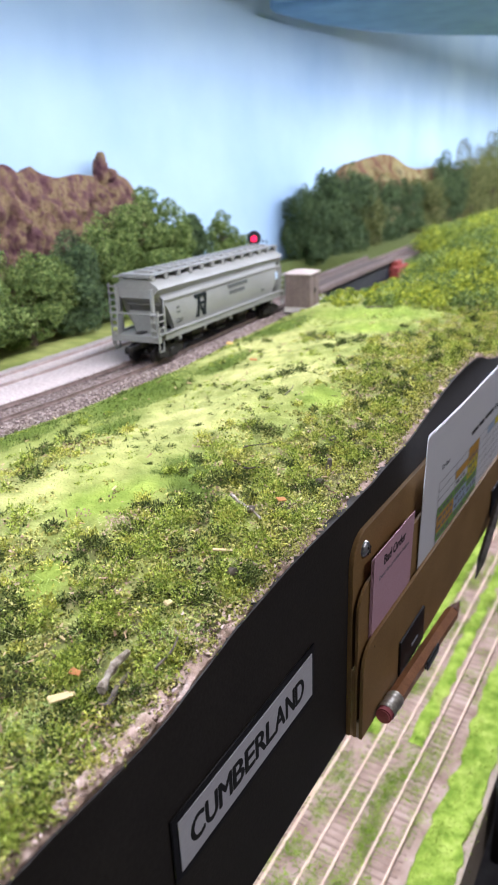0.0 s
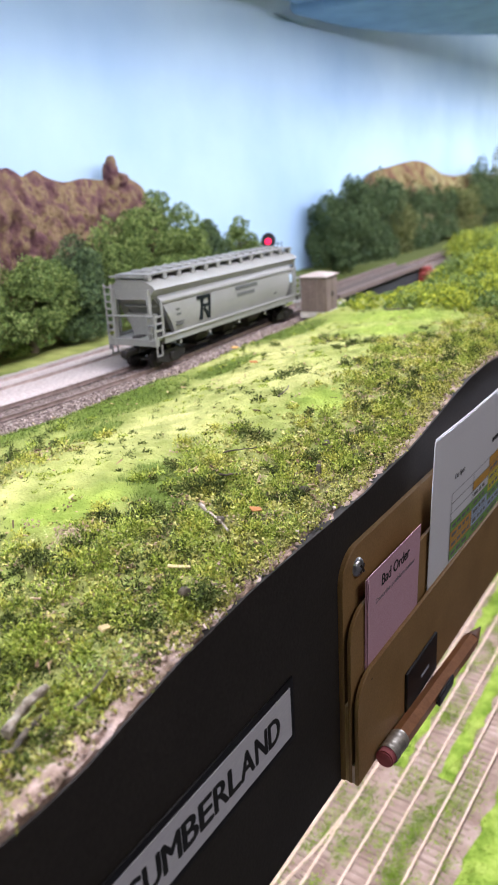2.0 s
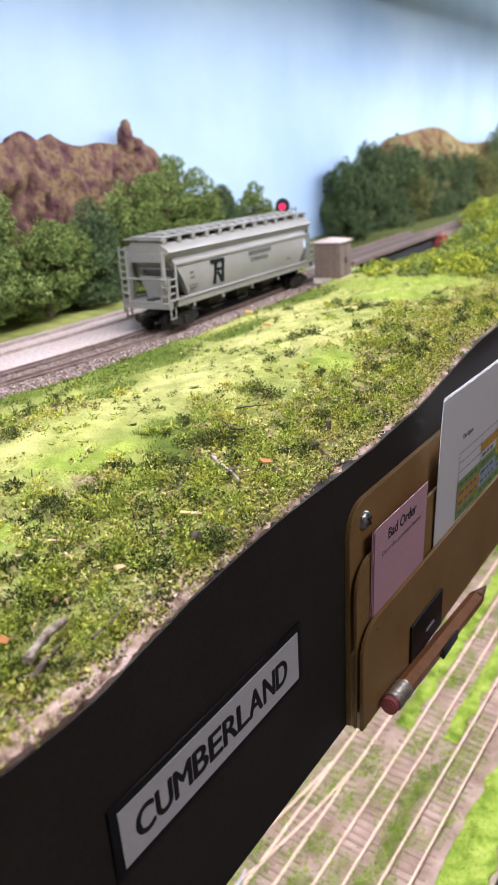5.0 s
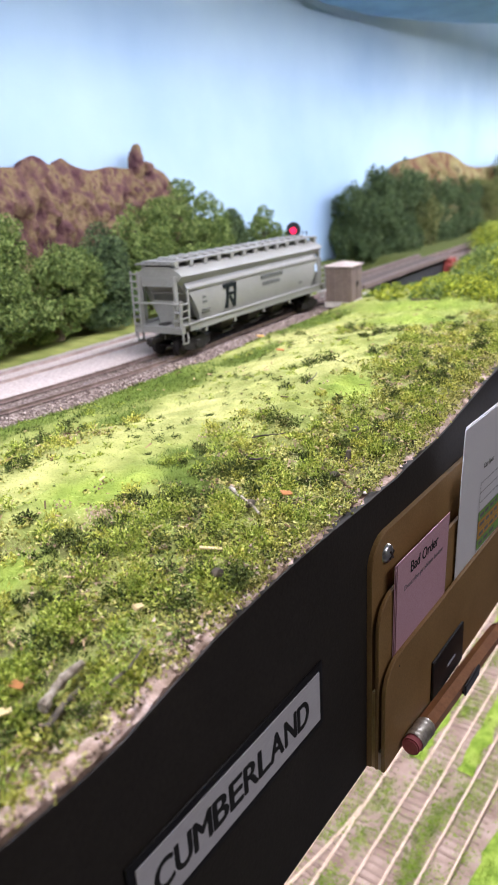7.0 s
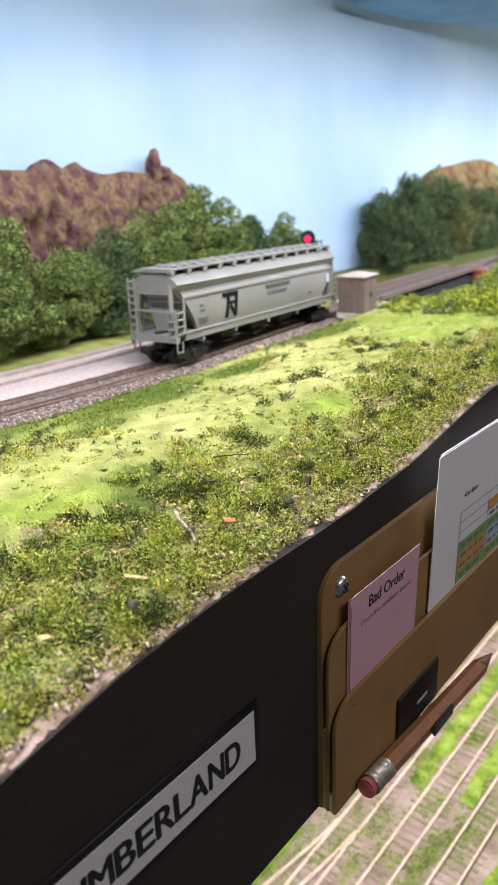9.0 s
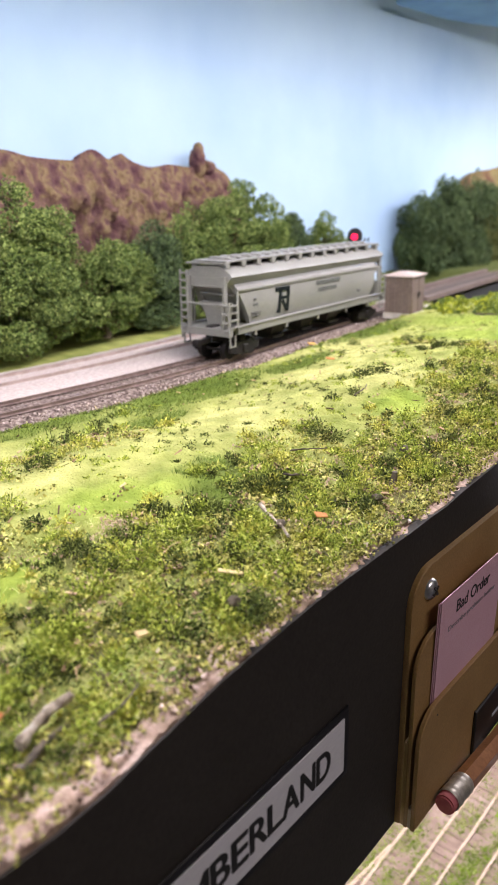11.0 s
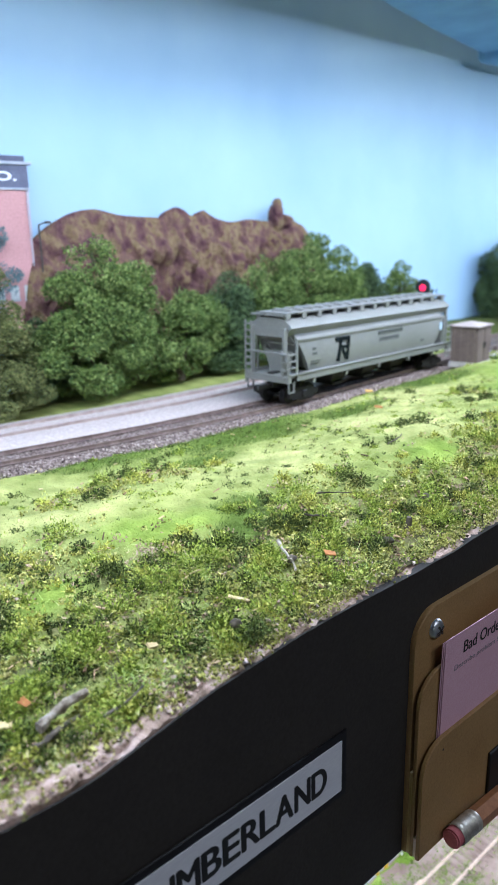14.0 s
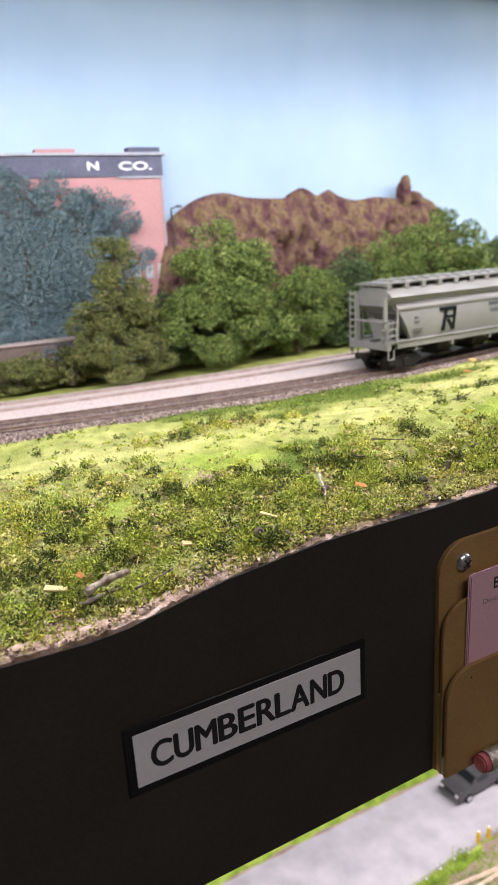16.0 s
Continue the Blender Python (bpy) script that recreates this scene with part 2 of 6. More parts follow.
def box(bm, x0, x1, y0, y1, z0, z1, bevel=0.0, seg=1):
    r = bmesh.ops.create_cube(bm, size=1.0, matrix=Matrix.LocRotScale(((x0 + x1) / 2, (y0 + y1) / 2, (z0 + z1) / 2), None, (abs(x1 - x0), abs(y1 - y0), abs(z1 - z0))))
    if bevel:
        vs = set(r["verts"])
        bmesh.ops.bevel(bm, geom=[e for e in bm.edges if e.verts[0] in vs and e.verts[1] in vs], offset=bevel, segments=seg, profile=0.5, affect="EDGES")
    return bm


def rod(bm, a, b, r, n=10, r2=None):
    a, b = Vector(a), Vector(b)
    m = Matrix.Translation((a + b) / 2) @ (b - a).to_track_quat("Z", "Y").to_matrix().to_4x4()
    bmesh.ops.create_cone(bm, cap_ends=True, segments=n, radius1=r, radius2=r if r2 is None else r2, depth=(b - a).length, matrix=m)
    return bm


def prism(bm, outline, axis, a, b):
    """An outline of (u, v) pairs pushed from a to b along x, y or z."""
    def put(u, v, w):
        return {"x": (w, u, v), "y": (u, w, v), "z": (u, v, w)}[axis]
    lo = [bm.verts.new(put(u, v, a)) for u, v in outline]
    hi = [bm.verts.new(put(u, v, b)) for u, v in outline]
    n = len(outline)
    bm.faces.new(lo)
    bm.faces.new(hi[::-1])
    for i in range(n):
        bm.faces.new((lo[i], lo[(i + 1) % n], hi[(i + 1) % n], hi[i]))
    return bm


def rounded(u0, u1, v0, v1, r, corners="abcd", n=6):
    """An outline with the named corners rounded: a low low, b high low, c high high, d low high."""
    out = []
    for key, cu, cv, start in (("a", u0, v0, 180), ("b", u1, v0, 270), ("c", u1, v1, 0), ("d", u0, v1, 90)):
        if key not in corners:
            out.append((cu, cv))
            continue
        ou, ov = cu + (r if cu == u0 else -r), cv + (r if cv == v0 else -r)
        out += [(ou + r * math.cos(radians(start + 90 * i / n)), ov + r * math.sin(radians(start + 90 * i / n))) for i in range(n + 1)]
    return out


def words(text, size, m, mat, parent, name="lettering", depth=0.0001, fit=None, label="", bold=0.0):
    cu = bpy.data.curves.new(name, "FONT")
    cu.body, cu.size, cu.extrude, cu.align_x, cu.align_y = text, size, depth, "CENTER", "CENTER"
    tmp = new("tmp", cu)
    bpy.context.view_layer.update()
    me = bpy.data.meshes.new_from_object(tmp.evaluated_get(bpy.context.evaluated_depsgraph_get()))
    bpy.data.objects.remove(tmp)
    co = np.array([v.co for v in me.vertices])
    mid, span = (co.max(0) + co.min(0)) / 2, co.max(0) - co.min(0)
    sx, sy = (fit[0] / span[0], fit[1] / span[1]) if fit else (1, 1)
    for v in me.vertices:
        v.co = ((v.co.x - mid[0]) * sx, (v.co.y - mid[1]) * sy, v.co.z)
    if bold:                                    # heavier strokes: shifted copies a hair apart
        bm = bmesh.new()
        for k, (dx, dy) in enumerate(((-bold, 0), (bold, 0), (0, -bold * 0.6), (0, bold * 0.6))):
            one = me.copy()
            one.transform(Matrix.Translation((dx, dy, k * 0.00001)))
            bm.from_mesh(one)
            bpy.data.meshes.remove(one)
        bm.to_mesh(me)
        bm.free()
    me.materials.clear()
    me.materials.append(mat)
    ob = new(name, me)
    ob.parent = parent
    ob.matrix_local = m
    return tagged(ob, label)


def curve_value(points, t):
    """Smooth interpolation through (t, value) pairs."""
    ts, vs = [p[0] for p in points], [p[1] for p in points]
    if t <= ts[0]:
        return vs[0]
    for i in range(len(ts) - 1):
        if t <= ts[i + 1]:
            f = (t - ts[i]) / (ts[i + 1] - ts[i])
            d0 = (vs[i + 1] - vs[max(i - 1, 0)]) / (ts[i + 1] - ts[max(i - 1, 0)])
            d1 = (vs[min(i + 2, len(ts) - 1)] - vs[i]) / (ts[min(i + 2, len(ts) - 1)] - ts[i])
            h = ts[i + 1] - ts[i]
            return (2 * f**3 - 3 * f**2 + 1) * vs[i] + (f**3 - 2 * f**2 + f) * h * d0 + (3 * f**2 - 2 * f**3) * vs[i + 1] + (f**3 - f**2) * h * d1
    return vs[-1]


def bits(rng, centres, sizes, flat=1.0, long=1.0):
    """Small four-cornered flakes, one at each centre, turned at random: vertices and faces."""
    n = len(centres)
    a = rng.normal(size=(n, 3))
    a /= np.linalg.norm(a, axis=1)[:, None]
    b = np.cross(a, rng.normal(size=(n, 3)))
    b /= np.linalg.norm(b, axis=1)[:, None]
    c = np.cross(a, b)
    s = np.asarray(sizes)[:, None]
    p = np.asarray(centres)
    v = np.stack([p - a * s * long, p + b * s * 0.6 + c * s * 0.25 * flat, p + a * s * long, p - b * s * 0.6 + c * s * 0.25 * flat], 1).reshape(-1, 3)
    f = np.arange(4 * n).reshape(-1, 4)
    return v, f


def crumbs(rng, centres, sizes):
    """Small four-sided solid crumbs, one at each centre, turned at random: vertices and faces."""
    n = len(centres)
    base = np.array([(1, 1, 1), (-1, -1, 1), (-1, 1, -1), (1, -1, -1)]) * 0.6
    q = rng.normal(size=(n, 4))
    q /= np.linalg.norm(q, axis=1)[:, None]
    w, x, y, z = q.T
    r = np.stack([1 - 2 * (y * y + z * z), 2 * (x * y - w * z), 2 * (x * z + w * y), 2 * (x * y + w * z), 1 - 2 * (x * x + z * z), 2 * (y * z - w * x), 2 * (x * z - w * y), 2 * (y * z + w * x), 1 - 2 * (x * x + y * y)], 1).reshape(n, 3, 3)
    jit = base[None] * rng.uniform(0.55, 1.35, (n, 4, 1))
    v = np.asarray(centres)[:, None, :] + np.einsum("nij,nkj->nki", r, jit) * np.asarray(sizes)[:, None, None]
    k = np.arange(n)[:, None, None] * 4
    f = (np.array([(0, 1, 2), (0, 3, 1), (0, 2, 3), (1, 3, 2)])[None] + k).reshape(-1, 3)
    return v.reshape(-1, 3), f


def scatter_in(rng, blobs, n):
    """n points in the outer part of a group of ellipsoids (x, y, z, rx, ry, rz)."""
    blobs = np.array(blobs)
    w = blobs[:, 3] * blobs[:, 4] * blobs[:, 5]
    i = rng.choice(len(blobs), n, p=w / w.sum())
    d = rng.normal(size=(n, 3))
    d /= np.linalg.norm(d, axis=1)[:, None]
    r = 0.62 + 0.42 * rng.random(n) ** 0.7
    return blobs[i, :3] + d * r[:, None] * blobs[i, 3:]


FASCIA_X = -0.0915
# height of the fascia's top edge along the deck
RIM = [(-1.0, 1.329), (0.0, 1.328), (0.07, 1.327), (0.105, 1.326), (0.135, 1.331), (0.175, 1.3345), (0.23, 1.335), (0.28, 1.338), (0.31, 1.3425), (0.34, 1.347), (0.37, 1.3485), (0.395, 1.347), (0.42, 1.340), (0.445, 1.3355), (0.48, 1.336), (0.6, 1.340), (0.9, 1.345), (2.6, 1.345)]
# centre lines of the two upper tracks: (y, x)
FRONT = [(-0.9, -0.56), (-0.3, -0.405), (0.0, -0.335), (0.12, -0.3105), (0.20, -0.2980), (0.28, -0.2900), (0.35, -0.2885), (0.43, -0.2945), (0.525, -0.3018), (0.65, -0.3125), (0.8, -0.321), (0.95, -0.327), (1.3, -0.345), (2.4, -0.40)]
BACK = [(-0.9, -0.60), (-0.3, -0.449), (0.0, -0.380), (0.13, -0.3555), (0.22, -0.3460), (0.31, -0.3400), (0.42, -0.3415), (0.52, -0.347), (0.62, -0.356)]
RAIL_TOP = 1.334


def ground_z(x, y):
    rim = curve_value(RIM, y)
    cx = curve_value(FRONT, y)
    f = min(max((x - cx - 0.02) / (FASCIA_X - cx - 0.02), 0), 1)
    z = (1 - f) * 1.3285 + f * rim + 0.004 * max(0, 1 - abs(f - 0.12) / 0.12)
    z += 0.0075 * math.sin(math.pi * f) ** 1.3 * (0.5 + 0.5 * min(1, max(0, y / 0.15)))
    z += (0.0022 * noise.noise((x * 22, y * 22, 0)) + 0.0011 * noise.noise((x * 95, y * 95, 4))) * (min(1, (1 - f) * 12) if f > 0.02 else 0.2)
    if 0 < y < 0.62:                            # lumps under the moss
        z += (0.0017 * noise.noise((x * 160, y * 150, 9)) + 0.0011 * noise.noise((x * 330, y * 310, 13))) * max(0, min(1, (f - 0.38) / 0.2, (1 - f) * 14))
    if y > 0.55 and f > 0:                      # the bank under the yellow bushes
        z += 0.009 * max(0, min(1, (y - 0.62) / 0.28)) * max(0, min(1, (x + 0.275) / 0.07))
    if 0.60 < y < 0.90 and -0.42 < x < -0.242:  # the dip under the bridge
        z -= 0.05 * max(0, min(1, (y - 0.615) / 0.03, (0.87 - y) / 0.03, (-0.242 - x) / 0.02))
    return z


# smooth patches of flock: x, y, radius across, radius along
LIME_SPOTS = [(-0.166, 0.172, 0.015, 0.016), (-0.160, 0.183, 0.010, 0.014), (-0.141, 0.301, 0.014, 0.018), (-0.200, 0.520, 0.05, 0.030), (-0.151, 0.128, 0.009, 0.014), (-0.185, 0.470, 0.03, 0.02)]
STRAW_SPOTS = [(-0.193, 0.255, 0.024, 0.04), (-0.202, 0.330, 0.026, 0.05), (-0.205, 0.400, 0.03, 0.05), (-0.165, 0.319, 0.02, 0.03), (-0.175, 0.440, 0.03, 0.03), (-0.22, 0.15, 0.03, 0.05), (-0.24, 0.42, 0.02, 0.05)]
DEEP_SPOTS = [(-0.242, 0.285, 0.017, 0.05), (-0.256, 0.215, 0.013, 0.035), (-0.152, 0.208, 0.016, 0.018), (-0.142, 0.198, 0.012, 0.014), (-0.23, 0.355, 0.010, 0.03), (-0.222, 0.240, 0.010, 0.02), (-0.25, 0.46, 0.012, 0.05)]
# where the mossy front band begins: (y, x)
MOSS_LINE = [(0.0, -0.185), (0.10, -0.178), (0.141, -0.166), (0.177, -0.154), (0.192, -0.138), (0.222, -0.142), (0.250, -0.148), (0.266, -0.132), (0.296, -0.128), (0.342, -0.134), (0.403, -0.140), (0.47, -0.142), (0.60, -0.142)]


def patch_weight(spots, x, y):
    w = np.zeros_like(x)
    for px, py, a, b in spots:
        w = np.maximum(w, np.exp(-(((x - px) / a) ** 2 + ((y - py) / b) ** 2)))
    return w


def moss_cover(x, y):
    """1 where moss and soil cover the flock, 0 on the smooth flock."""
    line = np.interp(y, [p[0] for p in MOSS_LINE], [p[1] for p in MOSS_LINE])
    rough = np.array([0.016 * noise.noise((a * 45, b * 45, 3)) + 0.012 * noise.noise((a * 130, b * 130, 6)) for a, b in zip(x, y)])
    w = np.clip((x - line + 1.3 * rough) / 0.052 + 0.45, 0, 1)
    w = np.maximum(w, np.clip(0.9 * patch_weight([(-0.215, 0.195, 0.014, 0.04), (-0.20, 0.10, 0.014, 0.035), (-0.205, 0.43, 0.012, 0.015)], x, y) + 22 * rough - 0.25, 0, 0.75))
    return w * (1 - np.clip(1.5 * patch_weight(LIME_SPOTS, x, y) - 0.3, 0, 0.93))


def flock_colour(x, y):
    """Colour of the flock and of the soil between the moss, gap shade painted in, point by point."""
    c = np.tile(np.array([0.275, 0.300, 0.082]), (len(x), 1))
    for spots, col in ((STRAW_SPOTS, (0.355, 0.36, 0.122)), (DEEP_SPOTS, (0.12, 0.17, 0.028)), (LIME_SPOTS, (0.235, 0.305, 0.05))):
        w = np.clip(patch_weight(spots, x, y) * 1.5 - 0.2, 0, 1)[:, None]
        c = c * (1 - w) + np.array(col) * w
    tone = np.array([1 + 0.42 * noise.noise((a * 28, b * 28, 31)) + 0.42 * noise.noise((a * 85, b * 85, 33)) + 0.35 * noise.noise((a * 210, b * 210, 35)) for a, b in zip(x, y)])[:, None]
    c = c * np.clip(tone, 0.4, 1.5) ** np.array([1.0, 0.8, 1.2])
    # darker olive from the bridge on, towards the backdrop
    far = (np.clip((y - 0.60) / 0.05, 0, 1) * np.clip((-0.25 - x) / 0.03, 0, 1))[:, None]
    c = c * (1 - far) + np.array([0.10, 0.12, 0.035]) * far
    # soil tone, its near-black end painted as shade between the moss clumps
    soil = np.array([0.45 + 0.9 * noise.noise((a * 90, b * 90, 12)) for a, b in zip(x, y)]).clip(0, 1)[:, None]
    soil = np.array([0.024, 0.024, 0.010]) * (1 - soil) + np.array([0.20, 0.175, 0.075]) * soil
    w = np.array([0.58 + 2.2 * noise.noise((a * 120, b * 120, 17)) for a, b in zip(x, y)]).clip(0, 1) + np.clip((x + 0.112) / 0.012, 0, 0.6) + 0.35 * (y > 0.24)
    w = (moss_cover(x, y) * np.clip(w, 0, 1))[:, None]
    return c * (1 - w) + soil * w


# ---- room ----
def wall_box(name, x0, x1, y0, y1, z0, z1, mat, label, category="wall"):
    return solid(name, box(bmesh.new(), x0, x1, y0, y1, z0, z1), mat, label, category, kind="structure")


wall_box("floor", -1.1, 2.2, -2.4, 3.6, -0.05, 0.0, ROOMFLOOR, "dark grey carpet floor of the train room", "floor")
wall_box("ceiling", -1.1, 2.2, -2.4, 3.6, 2.45, 2.5, WALL, "plain off-white room ceiling", "ceiling")
wall_box("wall_west", -1.1, -1.0, -2.4, 3.6, 0.0, 2.45, WALL, "plain painted wall behind the layout")
wall_box("wall_east", 2.1, 2.2, -2.4, 3.6, 0.0, 2.45, WALL, "plain painted wall across the aisle")
wall_box("wall_south", -1.0, 2.1, -2.4, -2.3, 0.0, 2.45, WALL, "plain painted end wall of the room")
wall_box("wall_north", -1.0, 2.1, 3.5, 3.6, 0.0, 2.45, WALL, "plain painted far wall of the room")


# ---- sky backdrop and soffit ----
def backdrop():
    """A painted sheet that stands behind the scene and curves forward at its far end."""
    plan = [(-0.46, -1.4), (-0.46, 0.4), (-0.46, 1.2), (-0.46, 2.0)]
    plan += [(-0.46 + 0.5 * (1 - math.cos(radians(a))), 2.0 + 0.5 * math.sin(radians(a))) for a in range(10, 91, 10)]
    plan += [(0.3, 2.5), (0.3, 2.52)]
    plan += [(-0.48 + 0.52 * (1 - math.cos(radians(a))), 2.0 + 0.52 * math.sin(radians(a))) for a in range(90, 9, -10)]
    plan += [(-0.48, 2.0), (-0.48, -1.4)]
    bm = prism(bmesh.new(), plan, "z", 1.20, 1.85)
    solid("backdrop", bm, SKY, "curved backdrop painted as pale blue sky", "backdrop", kind="structure")


backdrop()


def soffit(name, outline, z, thick, label):
    bm = prism(bmesh.new(), outline, "z", z, z + thick)
    bmesh.ops.bevel(bm, geom=[e for e in bm.edges if abs(e.verts[0].co.z - z) < 1e-6 and abs(e.verts[1].co.z - z) < 1e-6], offset=0.006, segments=3, profile=0.5, affect="EDGES")
    solid(name, bm, SOFFIT, label, "soffit", kind="structure")


soffit("soffit", [(-0.05, -1.4), (-0.05, 0.79), (-0.43, 0.79), (-0.405, 0.68), (-0.375, 0.55), (-0.36, 0.3), (-0.36, -1.4)], 1.604, 0.02, "blue painted soffit under the deck above")
far_edge = [(-0.438, 0.797), (-0.428, 0.90), (-0.41, 0.98), (-0.384, 1.04), (-0.34, 1.105), (-0.28, 1.166), (-0.2, 1.22), (-0.05, 1.27)]
soffit("soffit_far", [(-0.05, 0.797), *far_edge[::-1]], 1.598, 0.02, "blue painted soffit with a rounded edge")

# unseen strips, added to shade the top of the backdrop from the lamps
wall_box("lamp_shield", -0.173, -0.170, -1.0, 0.70, 1.5925, 1.604, SOFFIT, "added unseen strip that cuts the lamps' light off the upper backdrop", "trim")
wall_box("lamp_shield_far", -0.113, -0.110, 0.80, 2.2, 1.5912, 1.598, SOFFIT, "added unseen strip that cuts the far lamps' light off the upper backdrop", "trim")


# ---- upper deck ground and fascia ----
def ground():
    bm = bmesh.new()
    ys = np.concatenate([np.arange(-1.2, 0, 0.05), np.arange(0, 0.7, 0.0020), np.arange(0.7, 2.5, 0.02)])
    xs = np.concatenate([np.arange(-0.60, -0.30, 0.012), np.arange(-0.30, -0.0955, 0.0015), [-0.0945]])
    grid = [[bm.verts.new((x, y, ground_z(x, y))) for x in xs] for y in ys]
    for a, b in zip(grid, grid[1:]):
        for i in range(len(xs) - 1):
            bm.faces.new((a[i], a[i + 1], b[i + 1], b[i]))
    ob = solid("ground", bm, GRASS, "rolling model meadow of flocked green grass", "ground", kind="structure", smooth=180)
    co = np.array([v.co for v in ob.data.vertices])
    col = np.ones((len(co), 4))
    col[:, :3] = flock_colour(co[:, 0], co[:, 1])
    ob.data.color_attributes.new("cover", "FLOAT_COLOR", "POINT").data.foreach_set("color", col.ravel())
    return ob


ground()
wall_box("deck_slab", -0.60, -0.100, -1.2, 2.5, 1.245, 1.262, SLAB, "plywood underside of the upper deck", "deck")


def fascia():
    bm = bmesh.new()
    outline = [(-1.2, 1.23)] + [(y, curve_value(RIM, y) - 0.0014 + 0.0006 * noise.noise((y * 90, 1, 1))) for y in np.arange(-1.2, 2.5, 0.01)] + [(2.5, 1.23)]
    prism(bm, outline, "x", FASCIA_X - 0.003, FASCIA_X)
    return solid("fascia", bm, FASCIA, "matt black hardboard fascia with a wavy top edge", "fascia", kind="structure", smooth=0)


fascia()


def plaster_rim():
    """Bare plaster that shows as a ragged pinkish strip between the grass and the fascia."""
    bm = bmesh.new()
    rng = random.Random(4)
    ys = np.arange(-0.3, 1.2, 0.0015)
    rows = []
    for y in ys:
        z = curve_value(RIM, y)
        w = max(0.0008, (0.0032 if y < 0.17 or 0.365 < y < 0.445 else 0.0022) + 0.005 * noise.noise((y * 40, 3, 0)) + rng.uniform(0, 0.0012))
        lump = (-0.0008 if y < 0.15 or 0.36 < y < 0.45 else -0.0017) + 0.0016 * max(-0.4, noise.noise((y * 26, 5, 5))) + 0.0009 * noise.noise((y * 150, 7, 2)) + rng.uniform(-0.0004, 0.0006)
        rows.append([bm.verts.new(p) for p in ((FASCIA_X - 0.0004, y, z - 0.0030 + 0.6 * lump + 0.0007 * noise.noise((y * 380, 1, 8)) + 0.0006 * noise.noise((y * 900, 1, 3))), (FASCIA_X - 0.0006, y, z + 0.0001 + lump), (FASCIA_X - 0.002 - w * 0.5, y, z + 0.0012 + lump), (FASCIA_X - 0.003 - w, y, ground_z(FASCIA_X - 0.003 - w, y) - 0.0008))])
    for a, b in zip(rows, rows[1:]):
        for i in range(3):
            bm.faces.new((a[i], b[i], b[i + 1], a[i + 1]))
    return solid("plaster_edge", bm, PLASTER, "ragged edge of bare pinkish plaster above the fascia", "trim", kind="structure", smooth=60)


plaster_rim()


# ---- upper tracks ----
def track_frame(line, y):
    x = curve_value(line, y)
    d = Vector((curve_value(line, y + 0.002) - curve_value(line, y - 0.002), 0.004, 0)).normalized()
    return Vector((x, y, 0)), d, Vector((d.y, -d.x, 0))


def ballast_bed(name, line, y0, y1, half, crown, mat, label):
    bm = bmesh.new()
    rows = []
    for y in np.arange(y0, y1, 0.008):
        c, d, s = track_frame(line, y)
        prof = [(-half - 0.009, -0.006), (-half, -0.0005), (-0.01, 0), (0.01, 0), (half, -0.0005), (half + 0.009, -0.006)]
        rows.append([bm.verts.new(c + s * (u + 0.0012 * noise.noise((u * 90, y * 130, 5)) * (abs(u) > 0.02)) + Vector((0, 0, crown + v + 0.0003 * noise.noise((u * 300, y * 300, 0))))) for u, v in prof])
    for a, b in zip(rows, rows[1:]):
        for i in range(5):
            bm.faces.new((a[i], a[i + 1], b[i + 1], b[i]))
    return solid(name, bm, mat, label, "ballast", kind="structure", smooth=60)


def rail_profile():
    return [(-0.0008, 0), (0.0008, 0), (0.0008, 0.0003), (0.0002, 0.0005), (0.0002, 0.0015), (0.0004, 0.0016), (0.0004, 0.0021), (-0.0004, 0.0021), (-0.0004, 0.0016), (-0.0002, 0.0015), (-0.0002, 0.0005), (-0.0008, 0.0003)]


def rail(line, y0, y1, off, top, mat, parent, step=0.01):
    bm = bmesh.new()
    prof, wide = rail_profile(), 1.3 if mat is RAILPALE else 1.0
    rings = []
    for y in np.arange(y0, y1 + 1e-6, step):
        c, d, s = track_frame(line, y)
        rings.append([bm.verts.new(c + s * (off + u * wide) + Vector((0, 0, top - 0.0021 + v))) for u, v in prof])
    n = len(prof)
    for a, b in zip(rings, rings[1:]):
        for i in range(n):
            bm.faces.new((a[i], a[(i + 1) % n], b[(i + 1) % n], b[i]))
    bm.faces.new(rings[0]), bm.faces.new(rings[-1][::-1])
    return part("rail", bm, mat, parent)


def tie_mesh(name, mat, length=0.030):
    return mesh_of(name, box(bmesh.new(), -length / 2, length / 2, -0.0013, 0.0013, -0.0016, 0.0, 0.00025), mat, 0)


def track(name, line, y0, y1, tops, tie_mat, rail_mat, label, tie_range, gauge=0.0165, sunk=0.0):
    tr = tagged(new(name), label, "track", "", "structure")
    for sgn in (-1, 1):
        rail(line, y0, y1, sgn * (gauge / 2 + 0.0004), tops, rail_mat, tr)
    me = tie_mesh("tie", tie_mat)
    rng = random.Random(len(name))
    for y in np.arange(tie_range[0], tie_range[1], 0.0062 if not sunk else 0.0072):
        c, d, s = track_frame(line, y)
        o = new("tie", me)
        o.parent = tr
        o.matrix_local = Matrix.Translation(c + s * rng.uniform(-0.0006, 0.0006) + Vector((0, 0, tops - 0.0021 - sunk - rng.uniform(0, 0.0002 + sunk * 0.5)))) @ Matrix.Rotation(math.atan2(s.y, s.x) + rng.uniform(-0.02, 0.02), 4, "Z")
    return tr


